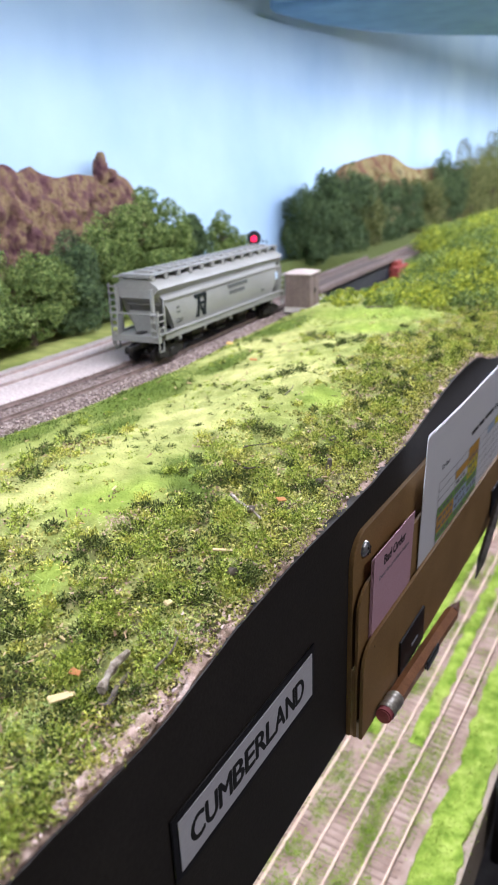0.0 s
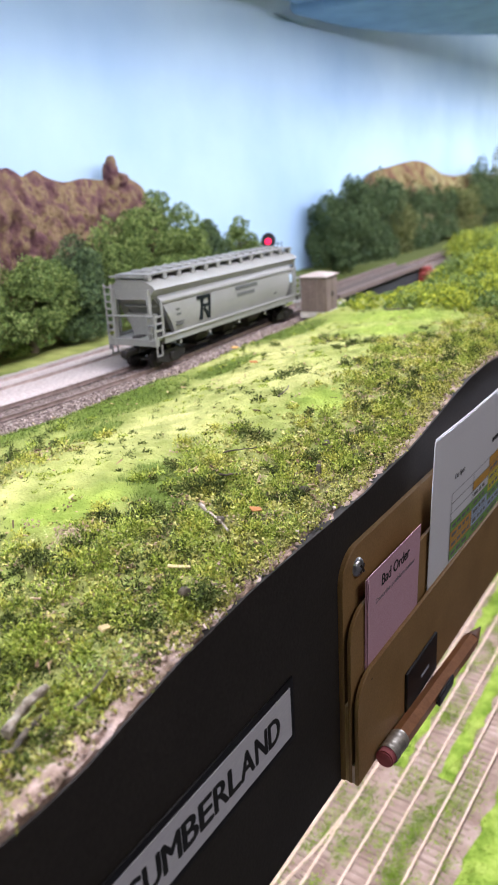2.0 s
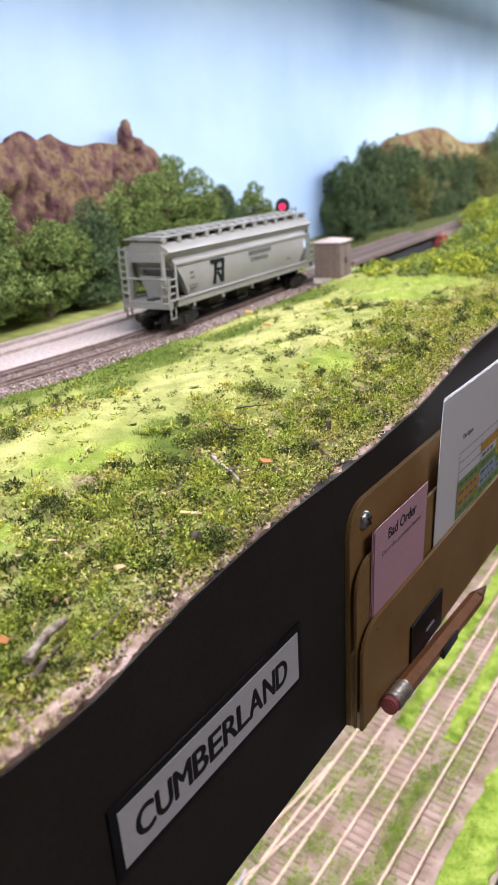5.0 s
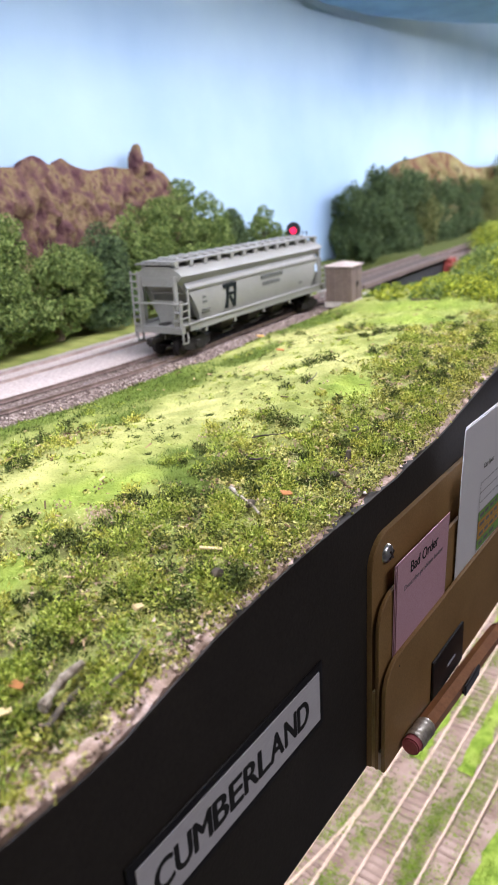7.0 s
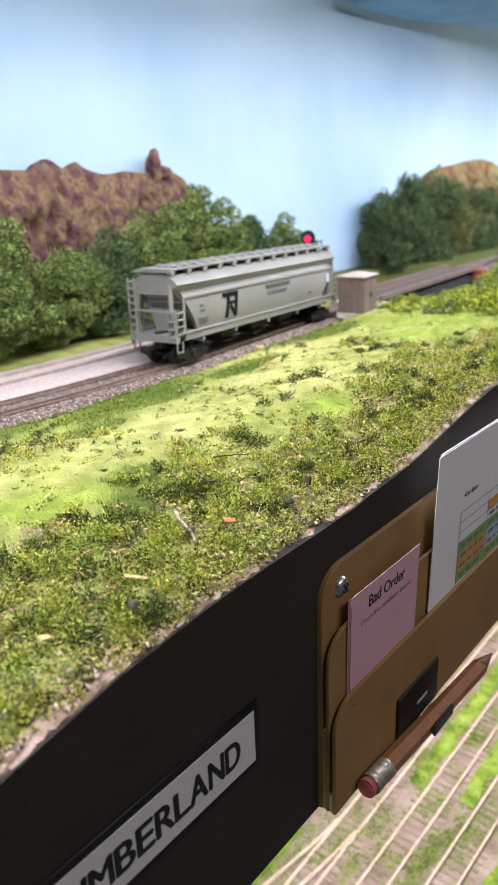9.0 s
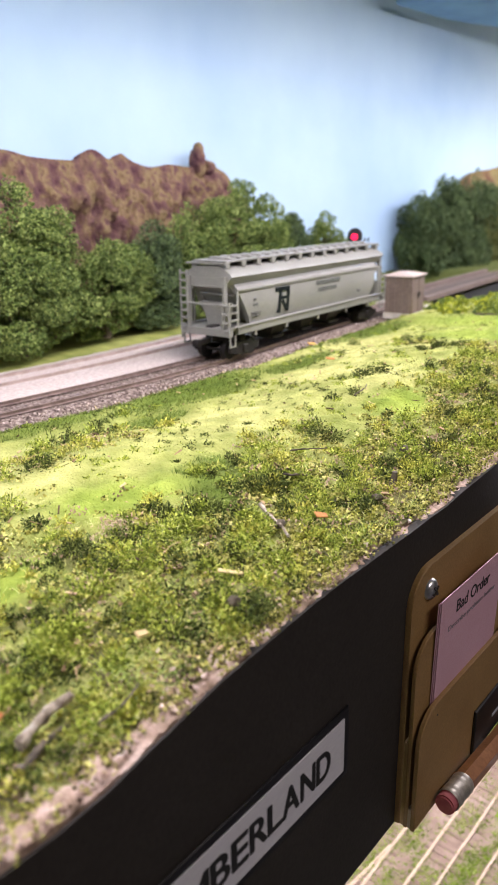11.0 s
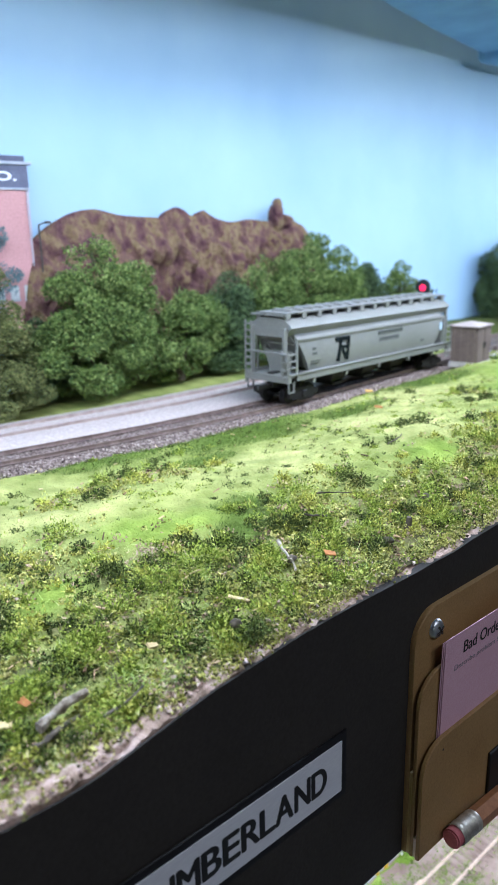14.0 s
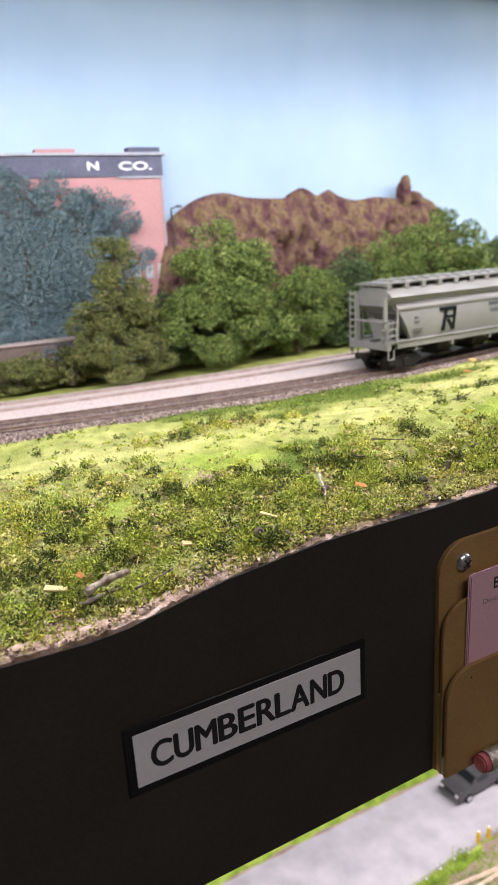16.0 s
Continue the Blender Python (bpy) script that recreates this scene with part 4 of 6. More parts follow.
# ---- covered hopper car on the main track ----
def hopper_car():
    m = pose(-0.2870, 0.3460, RAIL_TOP, -0.75, 0, 4.27)
    car = thing("hopper_car", "light grey covered hopper car with black monogram on dark track", "railway car", m)
    half = [(0.0157, 0.0462), (0.0164, 0.0450), (0.0152, 0.0440), (0.0140, 0.0428), (0.0128, 0.0410), (0.0134, 0.0396), (0.0163, 0.0384), (0.0162, 0.0375), (0.0155, 0.0372), (0.0160, 0.034), (0.0163, 0.030), (0.0161, 0.0255), (0.0152, 0.0215), (0.0148, 0.0203)]
    # upper hood over the whole length, then the curved side sheets that stop short of the ends on a slant
    hood = [(x, z) for x, z in half[:5]]
    bm = bmesh.new()
    prism(bm, [(-x, z) for x, z in hood[::-1]] + [(-0.009, 0.0500), (0.009, 0.0500)] + hood, "y", 0.0035, 0.1765)
    part("roof_hood", bm, CARGREY, car)
    low = half[4:]
    for sgn in (-1, 1):
        bm = bmesh.new()
        rows = []
        for k in range(2):
            row = []
            for x, z in low:
                inset = 0.010 + 0.011 * max(0, (0.0372 - z) / 0.0172)
                row.append(bm.verts.new((sgn * x, inset if k == 0 else 0.18 - inset, z)))
                if k == 0 and len(row) == len(low):
                    row.append(bm.verts.new((sgn * 0.0125, 0.021, 0.0203)))
                    row.append(bm.verts.new((sgn * 0.0125, 0.010, 0.0400)))
                elif len(row) == len(low):
                    row.append(bm.verts.new((sgn * 0.0125, 0.159, 0.0203)))
                    row.append(bm.verts.new((sgn * 0.0125, 0.170, 0.0400)))
            rows.append(row)
        n = len(rows[0])
        for i in range(n):
            bm.faces.new((rows[0][i], rows[0][(i + 1) % n], rows[1][(i + 1) % n], rows[1][i]))
        bm.faces.new(rows[0]), bm.faces.new(rows[1][::-1])
        part("side_sheet", bm, CARGREY, car)
        # side sill with its flange and small brackets
        bm = box(bmesh.new(), sgn * 0.0145, sgn * 0.0172, 0.008, 0.172, 0.0165, 0.0202, 0.0002)
        box(bm, sgn * 0.0145, sgn * 0.0178, 0.006, 0.174, 0.0200, 0.0207, 0.0001)
        part("side_sill", bm, CARGREY, car)
        for y in (0.024, 0.055, 0.09, 0.125, 0.156):
            part("jacking_bracket", box(bmesh.new(), sgn * 0.0150, sgn * 0.0168, y - 0.001, y + 0.001, 0.0140, 0.0166, 0.0002), CARGREY, car)
        # running board on posts, dark gaps between
        bm = box(bmesh.new(), sgn * 0.0003, sgn * 0.0120, 0.004, 0.176, 0.0518, 0.0526, 0.0001)
        part("running_board", bm, CARGREY, car)
        for k in range(13):
            y = 0.006 + k * 0.014
            part("board_support", box(bmesh.new(), sgn * 0.0085, sgn * 0.0121, y - 0.0016, y + 0.0016, 0.0490, 0.0519), CARGREY, car)
    # hopper core under the hood and the sloping end sheets
    for e in (0, 1):
        bm = bmesh.new()
        f = (lambda y: y) if e == 0 else (lambda y: 0.18 - y)
        prism(bm, [(f(0.0060), 0.0412), (f(0.0075), 0.0395), (f(0.0285), 0.0203), (f(0.055), 0.0203), (f(0.055), 0.0412)], "x", -0.0124, 0.0124)
        part("slope_sheet", bm, CARGREY, car)
        bm = box(bmesh.new(), -0.0124, 0.0124, f(0.0034), f(0.0066), 0.0404, 0.0446, 0.0002)
        box(bm, -0.0130, 0.0130, f(0.0030), f(0.0040), 0.0399, 0.0406)
        part("end_panel", bm, CARGREY, car)
        part("slope_rib", box(bmesh.new(), -0.0112, 0.0112, f(0.0095), f(0.0125), 0.0352, 0.0360, 0.0001), CARGREY, car)
        part("slope_web", prism(bmesh.new(), [(-0.0060, 0.0195), (0.0090, 0.0195), (0.0112, 0.0318), (-0.0108, 0.0318)] if e == 0 else [(-0.0140, 0.0195), (0.0150, 0.0195), (0.0150, 0.0400), (-0.0140, 0.0400)], "y", f(0.0098), f(0.0108)), CARGREY, car)
        bm = box(bmesh.new(), -0.0170, 0.0170, f(0.0), f(0.0035), 0.0160, 0.0192, 0.0003)
        box(bm, -0.0160, 0.0160, f(0.0), f(0.024), 0.0186, 0.0196)
        part("end_platform", bm, CARGREY, car)
        part("hand_rail", rod(bmesh.new(), (-0.0125, f(0.0008), 0.0316), (0.0165, f(0.0008), 0.0316), 0.00055, 8), CARGREY, car)
        # tall ladder on one corner, short one on the other, corner posts
        for sx, z0, z1, name in ((-1, 0.0135, 0.0480, "tall_ladder"), (1, 0.0160, 0.0330, "short_ladder")):
            lad = part(name, rod(rod(bmesh.new(), (sx * 0.0170, f(0.0002), z0), (sx * 0.0170, f(0.0002), z1), 0.00065, 6), (sx * 0.0122, f(0.0002), z0 + 0.002), (sx * 0.0122, f(0.0002), z1), 0.00065, 6), CARGREY, car)
            n = 9 if sx < 0 else 4
            for k in range(n):
                z = z0 + 0.003 + k * (z1 - z0 - 0.0045) / (n - 1)
                part("rung", rod(bmesh.new(), (sx * 0.0170, f(-0.0003), z), (sx * 0.0122, f(-0.0003), z), 0.0005, 6), CARGREY, lad)
        for sx in (-1, 1):
            part("corner_post", box(bmesh.new(), sx * 0.0119, sx * 0.0134, f(0.0008), f(0.0034), 0.0190, 0.0452, 0.0001), CARGREY, car)
            part("side_post", box(bmesh.new(), sx * 0.0150, sx * 0.0162, f(0.0085), f(0.0098), 0.0200, 0.0390, 0.0001), CARGREY, car)
            side = part("side_ladder", rod(bmesh.new(), (sx * 0.0168, f(0.0072), 0.0195), (sx * 0.0168, f(0.0072), 0.0385 if e else 0.0330), 0.0006, 6), CARGREY, car)
            for k in range(4):
                part("rung", rod(bmesh.new(), (sx * 0.0171, f(0.0005), 0.0205 + k * 0.0036), (sx * 0.0171, f(0.0072), 0.0205 + k * 0.0036), 0.0005, 6), CARGREY, side)
            bm = box(bmesh.new(), sx * 0.0160, sx * 0.0168, f(0.0010), f(0.0017), 0.0112, 0.0165)
            box(bm, sx * 0.0160, sx * 0.0168, f(0.0055), f(0.0062), 0.0112, 0.0165)
            box(bm, sx * 0.0160, sx * 0.0168, f(0.0010), f(0.0062), 0.0106, 0.0113)
            part("stirrup_step", bm, CARGREY, car)
        bm = box(bmesh.new(), -0.0012, 0.0012, f(-0.0075), f(0.004), 0.0095, 0.0120, 0.0003)
        box(bm, -0.0022, 0.0022, f(-0.0090), f(-0.0058), 0.0088, 0.0126, 0.0005)
        part("coupler", bm, WHEEL, car, "dark knuckle coupler")
        # truck
        ty = f(0.0185)
        tr = part("truck", box(bmesh.new(), -0.0115, 0.0115, ty - 0.003, ty + 0.003, 0.0065, 0.0125, 0.0006), WHEEL, car, "dark rusty truck")
        for sx in (-1, 1):
            bm = prism(bmesh.new(), [(ty - 0.0135, 0.0070), (ty - 0.0135, 0.0040), (ty - 0.0085, 0.0030), (ty - 0.003, 0.0015), (ty + 0.003, 0.0015), (ty + 0.0085, 0.0030), (ty + 0.0135, 0.0040), (ty + 0.0135, 0.0070), (ty + 0.0045, 0.0094), (ty - 0.0045, 0.0094)], "x", sx * 0.0112, sx * 0.0132)
            box(bm, sx * 0.0125, sx * 0.0141, ty - 0.0022, ty + 0.0022, 0.0030, 0.0075, 0.0004)
            part("side_frame", bm, WHEEL, tr)
        for dy in (-0.010, 0.010):
            bm = rod(bmesh.new(), (-0.0112, ty + dy, 0.0048), (0.0112, ty + dy, 0.0048), 0.0009, 10)
            for sx in (-1, 1):
                rod(bm, (sx * 0.0072, ty + dy, 0.0048), (sx * 0.0098, ty + dy, 0.0048), 0.0048, 28)
                rod(bm, (sx * 0.0066, ty + dy, 0.0048), (sx * 0.0073, ty + dy, 0.0048), 0.0055, 28)
            part("wheelset", bm, WHEEL, tr)
    # hatch trough with battens along the ridge
    part("hatch_trough", box(bmesh.new(), -0.0055, 0.0055, 0.010, 0.170, 0.0490, 0.0531, 0.0006, 2), CARGREY, car)
    for k in range(17):
        y = 0.014 + k * 0.0095
        part("batten", box(bmesh.new(), -0.0066, 0.0066, y - 0.0022, y + 0.0022, 0.0524, 0.0540, 0.0007), CARGREY, car)
    for e, y in ((0, 0.0035), (1, 0.1765)):
        part("roof_cross_walk", box(bmesh.new(), -0.0150, 0.0120, y - 0.0012, y + 0.0020, 0.0510, 0.0517), CARGREY, car)
    # three discharge hoppers
    part("centre_sill", box(bmesh.new(), -0.0024, 0.0024, 0.003, 0.177, 0.0120, 0.0205, 0.0003), UNDER, car)
    for y in (0.058, 0.09, 0.122):
        bm = bmesh.new()
        lo = [bm.verts.new((sx * 0.0060, y + sy * 0.0050, 0.0085)) for sx, sy in ((-1, -1), (1, -1), (1, 1), (-1, 1))]
        hi = [bm.verts.new((sx * 0.0145, y + sy * 0.0135, 0.0205)) for sx, sy in ((-1, -1), (1, -1), (1, 1), (-1, 1))]
        bm.faces.new(lo[::-1]), bm.faces.new(hi)
        for i in range(4):
            bm.faces.new((lo[i], lo[(i + 1) % 4], hi[(i + 1) % 4], hi[i]))
        h = part("discharge_hopper", bm, UNDER, car, "discharge hopper in a colour darkened for shade")
        part("outlet_gate", box(bmesh.new(), -0.0085, 0.0085, y - 0.0058, y + 0.0058, 0.0072, 0.0090, 0.0003), UNDER, h)
    # monogram and lettering as plain shapes on the curved side
    bm = bmesh.new()

    def stroke(y0, z0, y1, z1, w):
        d = Vector((y1 - y0, z1 - z0)).normalized()
        n = Vector((-d.y, d.x)) * w / 2
        q = [(y0 + n.x, z0 + n.y), (y1 + n.x, z1 + n.y), (y1 - n.x, z1 - n.y), (y0 - n.x, z0 - n.y)]
        prism(bm, q, "x", 0.0157, 0.01665)
    stroke(0.0440, 0.0353, 0.0575, 0.0353, 0.0021)
    stroke(0.0492, 0.0360, 0.0466, 0.0228, 0.0026)
    stroke(0.0568, 0.0360, 0.0565, 0.0304, 0.0024)
    stroke(0.0574, 0.0306, 0.0485, 0.0306, 0.0017)
    stroke(0.0505, 0.0292, 0.0553, 0.0236, 0.0020)
    stroke(0.0562, 0.0297, 0.0553, 0.0228, 0.0023)
    part("monogram", bm, CARDARK, car, "black monogram in plain strokes", smooth=0)
    bm = bmesh.new()
    for row, z, n in ((0, 0.0338, 10), (1, 0.0298, 8)):
        for k in range(n):
            y = 0.0885 + k * 0.00285 + row * 0.0014
            box(bm, 0.0157, 0.01655, y, y + 0.0020, z, z + 0.0023)
    part("road_name_bars", bm, CARFAINT, car, "faded grey lettering bars", smooth=0)
    for y, z, w, h in ((0.0225, 0.0318, 0.0028, 0.0012), (0.0222, 0.0292, 0.004, 0.0012), (0.0210, 0.0255, 0.008, 0.0005), (0.0214, 0.0240, 0.007, 0.0005), (0.140, 0.0250, 0.004, 0.001)):
        part("data_bar", box(bmesh.new(), 0.0155, 0.01652, y, y + w, z, z + h), CARFAINT, car)
    for o in car.children_recursive:            # the body sits low over its trucks
        if o.name.split(".")[0] not in ("truck", "side_frame", "wheelset", "coupler"):
            o.data.transform(Matrix.Translation((0, 0, -0.0036)) @ Matrix.Diagonal((1, 1, 1.0976, 1)))
    for o in car.children_recursive:            # drawn out to its full length
        kind = o.name.split(".")[0]
        if kind in ("side_frame", "wheelset", "truck"):
            mid = sum((Vector(c) for c in o.bound_box), Vector()) / 8
            far = mid.y > 0.09
            o.data.transform(Matrix.Translation((0, (0.1615 if far else 0.0185) * 0.05 - 0.004, 0)))
        else:
            o.data.transform(Matrix.Translation((0, -0.004, 0)) @ Matrix.Diagonal((1, 1.05, 1, 1)))
    part("blue_placard", box(bmesh.new(), 0.0160, 0.0168, 0.1690, 0.1715, 0.0290, 0.0345), BLUEFILL, car, "small pale blue block near the far end")


hopper_car()


# ---- lineside things ----
def relay_cabinet():
    c = thing("relay_cabinet", "tan-brown metal relay cabinet with a low pyramid roof", "cabinet", pose(-0.2745, 0.5450, 1.3345, 0, 0, 6))
    part("body", box(bmesh.new(), -0.0105, 0.0105, -0.0115, 0.0115, 0, 0.0275, 0.0004), CABINET, c)
    bm = bmesh.new()
    base = [bm.verts.new(p) for p in ((-0.0120, -0.0130, 0.0276), (0.0120, -0.0130, 0.0276), (0.0120, 0.0130, 0.0276), (-0.0120, 0.0130, 0.0276))]
    edge = [bm.verts.new(v.co + Vector((0, 0, 0.0008))) for v in base]
    tip = bm.verts.new((0, 0, 0.0312))
    bm.faces.new(base[::-1])
    for i in range(4):
        bm.faces.new((base[i], base[(i + 1) % 4], edge[(i + 1) % 4], edge[i]))
        bm.faces.new((edge[i], edge[(i + 1) % 4], tip))
    part("roof", bm, CABINETROOF, c, "paler pointed roof", smooth=0)
    for y in (-0.0057, 0.0057):
        d = part("door", box(bmesh.new(), 0.0105, 0.0110, y - 0.0053, y + 0.0053, 0.002, 0.0262, 0.0002), CABINET, c)
        part("handle", box(bmesh.new(), 0.0110, 0.0116, y * 0.25 - 0.0004, y * 0.25 + 0.0004, 0.012, 0.016), DARKSTEEL, d)
    for k in range(4):
        u = -0.0084 + k * 0.0056
        part("end_rib", box(bmesh.new(), u - 0.0005, u + 0.0005, -0.0122, -0.0115, 0.0015, 0.0268, 0.0001), CABINET, c)
    part("plinth", box(bmesh.new(), -0.0112, 0.0112, -0.0122, 0.0122, -0.003, 0.0012), CONCRETE, c)


relay_cabinet()


def signal_mast():
    s = thing("signal_mast", "black signal mast with a round target and lit red lamp", "signal", pose(-0.3165, 0.5415, 1.329, 0, 0, 14))
    part("mast", rod(bmesh.new(), (0, 0, 0), (0, 0, 0.066), 0.0009, 8), GIRDER, s)
    part("base", box(bmesh.new(), -0.003, 0.003, -0.003, 0.003, 0, 0.003, 0.0004), CONCRETE, s)
    bm = rod(bmesh.new(), (0, -0.0016, 0.0605), (0, -0.0006, 0.0605), 0.0058, 28)
    part("target", bm, GIRDER, s, "round black target")
    bm = rod(bmesh.new(), (0, -0.0016, 0.0598), (0, -0.0028, 0.0598), 0.0024, 20)
    part("lens", bm, RED, s, "lit red lens")
    bm = rod(bmesh.new(), (0, 0.001, 0.0605), (0.0, 0.004, 0.0605), 0.0030, 12)
    part("lamp_case", bm, GIRDER, s)
    bm = box(bmesh.new(), -0.001, 0.0105, 0.0005, 0.004, 0.0535, 0.0541)
    for x in (0.0035, 0.0070, 0.0102):
        rod(bm, (x, 0.001, 0.0538), (x, 0.001, 0.0595), 0.0003, 6)
    rod(bm, (0.0, 0.001, 0.0575), (0.0105, 0.001, 0.0575), 0.00025, 6)
    part("platform", bm, DARKSTEEL, s)


signal_mast()


def bridge():
    b = thing("deck_bridge", "deck girder bridge carrying the main track over a gap", "bridge", Matrix())
    for sgn, mat, name in ((1, CABINET, "edge_beam"), (-1, CABINET, "edge_beam")):
        bm = bmesh.new()
        rows = []
        for y in np.arange(0.612, 0.8601, 0.02):
            c, d, s = track_frame(FRONT, y)
            p = c + s * sgn * 0.0175
            rows.append([bm.verts.new(p + s * u + Vector((0, 0, z))) for u, z in ((-0.0015, 1.3365), (0.0015, 1.3365), (0.0015, 1.3325), (-0.0015, 1.3325))])
        for a, q in zip(rows, rows[1:]):
            for i in range(4):
                bm.faces.new((a[i], a[(i + 1) % 4], q[(i + 1) % 4], q[i]))
        bm.faces.new(rows[0]), bm.faces.new(rows[-1][::-1])
        part(name, bm, mat, b, "weathered concrete edge")
        bm = bmesh.new()
        rows = []
        for y in np.arange(0.612, 0.8601, 0.02):
            c, d, s = track_frame(FRONT, y)
            p = c + s * sgn * 0.0135
            rows.append([bm.verts.new(p + s * u + Vector((0, 0, z))) for u, z in ((-0.001, 1.3324), (0.001, 1.3324), (0.001, 1.312), (-0.001, 1.312))])
        for a, q in zip(rows, rows[1:]):
            for i in range(4):
                bm.faces.new((a[i], a[(i + 1) % 4], q[(i + 1) % 4], q[i]))
        bm.faces.new(rows[0]), bm.faces.new(rows[-1][::-1])
        part("girder", bm, GIRDER, b, "black plate girder")
    bm = bmesh.new()
    rows = []
    for y in np.arange(0.612, 0.8601, 0.02):
        c, d, s = track_frame(FRONT, y)
        rows.append([bm.verts.new(c + s * u + Vector((0, 0, z))) for u, z in ((-0.0158, 1.3334), (0.0158, 1.3334), (0.0158, 1.3326), (-0.0158, 1.3326))])
    for a, q in zip(rows, rows[1:]):
        for i in range(4):
            bm.faces.new((a[i], a[(i + 1) % 4], q[(i + 1) % 4], q[i]))
    part("deck", bm, TIE, b)
    for y, mat, name in ((0.605, CONCRETE, "near_abutment"), (0.852, REDRUST, "far_abutment")):
        c, d, s = track_frame(FRONT, y)
        o = part(name, box(bmesh.new(), -0.021, 0.024, -0.008, 0.008, 1.275, 1.3322, 0.0005), mat, b, "red-brown abutment" if mat is REDRUST else "")
        o.matrix_local = pose(c.x, c.y, 0, 0, 0, math.degrees(math.atan2(-d.x, d.y)))
    c, d, s = track_frame(FRONT, 0.856)
    o = part("wing_wall", box(bmesh.new(), 0.019, 0.028, -0.02, 0.03, 1.29, 1.3268, 0.001), REDRUST, b, "red-brown wing wall")
    o.matrix_local = pose(c.x, c.y, 0, 0, 0, math.degrees(math.atan2(-d.x, d.y)))


bridge()


# ---- brick building of the backdrop, in low relief ----
def brick_building():
    b = thing("brick_building", "faded red brick factory with a black sign band", "building", pose(-0.452, 0, 1.36))
    part("wall", box(bmesh.new(), 0, 0.010, -0.12, 0.2785, 0, 0.104, 0.0003), BRICKMAT, b)
    part("annex", box(bmesh.new(), 0, 0.006, 0.279, 0.294, 0, 0.050, 0.0003), BRICKMAT, b)
    part("annex_cornice", box(bmesh.new(), 0, 0.0072, 0.2787, 0.295, 0.050, 0.0525, 0.0002), TRIMGREY, b)
    part("sign_band", box(bmesh.new(), 0, 0.0106, -0.12, 0.2790, 0.1042, 0.1180, 0.0002), SIGNBLACK, b, "faded black sign band")
    part("band_moulding", box(bmesh.new(), 0, 0.0118, 0.245, 0.2795, 0.1030, 0.1041, 0.0001), TRIMGREY, b)
    part("cornice", box(bmesh.new(), 0, 0.0125, -0.12, 0.2815, 0.1182, 0.1200, 0.0003), TRIMGREY, b, "grey stone cornice")
    part("parapet", box(bmesh.new(), 0, 0.009, 0.255, 0.2785, 0.1201, 0.1238, 0.0003), SIGNBLACK, b)
    part("roof_house", box(bmesh.new(), 0, 0.008, 0.190, 0.217, 0.1201, 0.1228, 0.0003), BRICKMAT, b)
    words("CO.", 0.01, Matrix.Translation((0.0107, 0.2585, 0.1112)) @ pose(0, 0, 0, 90, 0, 90), WHITE, b, fit=(0.0240, 0.0052), bold=0.0004, label="white block letters CO.")
    words("N", 0.01, Matrix.Translation((0.0107, 0.2275, 0.1115)) @ pose(0, 0, 0, 90, 0, 90), WHITE, b, fit=(0.0075, 0.0050), bold=0.0004, label="white block letter N")
    part("downpipe", rod(bmesh.new(), (0.0108, 0.2770, 0.002), (0.0108, 0.2770, 0.103), 0.0005, 6), TRIMGREY, b)
    for y in (0.252, 0.262, 0.272):
        w = part("window", box(bmesh.new(), 0.0098, 0.0104, y - 0.003, y + 0.003, 0.034, 0.043), PALEGLASS, b)
        part("sill", box(bmesh.new(), 0.0098, 0.0110, y - 0.0035, y + 0.0035, 0.0330, 0.0339), TRIMGREY, w)
    for y in (0.13, 0.15, 0.17, 0.19, 0.21, 0.23):
        for z in (0.035, 0.065):
            w = part("window", box(bmesh.new(), 0.0098, 0.0104, y - 0.005, y + 0.005, z, z + 0.011), PALEGLASS, b)
            part("sill", box(bmesh.new(), 0.0098, 0.0110, y - 0.0055, y + 0.0055, z - 0.001, z - 0.0001), TRIMGREY, w)
    w = part("window", box(bmesh.new(), 0.0058, 0.0064, 0.2835, 0.2885, 0.036, 0.043), PALEGLASS, b)
    lamp = thing("street_lamp", "thin grey street lamp beside the brick building", "lamp", pose(-0.438, 0.2815, 1.332))
    part("pole", rod(bmesh.new(), (0, 0, 0), (0, 0, 0.1095), 0.0006, 8), DARKSTEEL, lamp)
    part("arm", rod(bmesh.new(), (0, 0, 0.1092), (0, 0.005, 0.1108), 0.0005, 6), DARKSTEEL, lamp)
    part("lamp_head", box(bmesh.new(), -0.0012, 0.0012, 0.0045, 0.0085, 0.1100, 0.1116, 0.0004), DARKSTEEL, lamp)


brick_building()
# hazy trees and hedge before the building, with a low wall
for k, (y, w, h, sd) in enumerate(((0.214, 0.085, 0.122, 41), (0.172, 0.095, 0.134, 42), (0.12, 0.10, 0.136, 43), (0.07, 0.10, 0.130, 44))):
    tree("shade_tree", "large hazy blue-green tree before the factory", -0.4355, y, bush_blobs(w, 0.016, h, 16, sd, 0.25) + [(0, dy, h * 0.86, 0.007, w * 0.2, h * 0.13) for dy in (-w * 0.32, 0, w * 0.3)] + [(0, w * 0.45, h * 0.6, 0.006, w * 0.16, h * 0.09)], 24000, LEAFBLUE, sd, 0.0018, base=1.335)
for y, sd in ((0.06, 51), (0.115, 52), (0.17, 53)):
    tree("hedge", "low clipped blue-green hedge", -0.424, y, bush_blobs(0.075, 0.018, 0.038, 8, sd), 4000, LEAFBLUE, sd, 0.0018, category="hedge", base=1.335)
wall_low = thing("low_wall", "low reddish-brown retaining wall below the hedge", "wall", pose(-0.418, 0, 1.331))
part("wall_face", box(bmesh.new(), -0.004, 0.002, -0.10, 0.206, 0, 0.027, 0.0008), CABINET, wall_low)
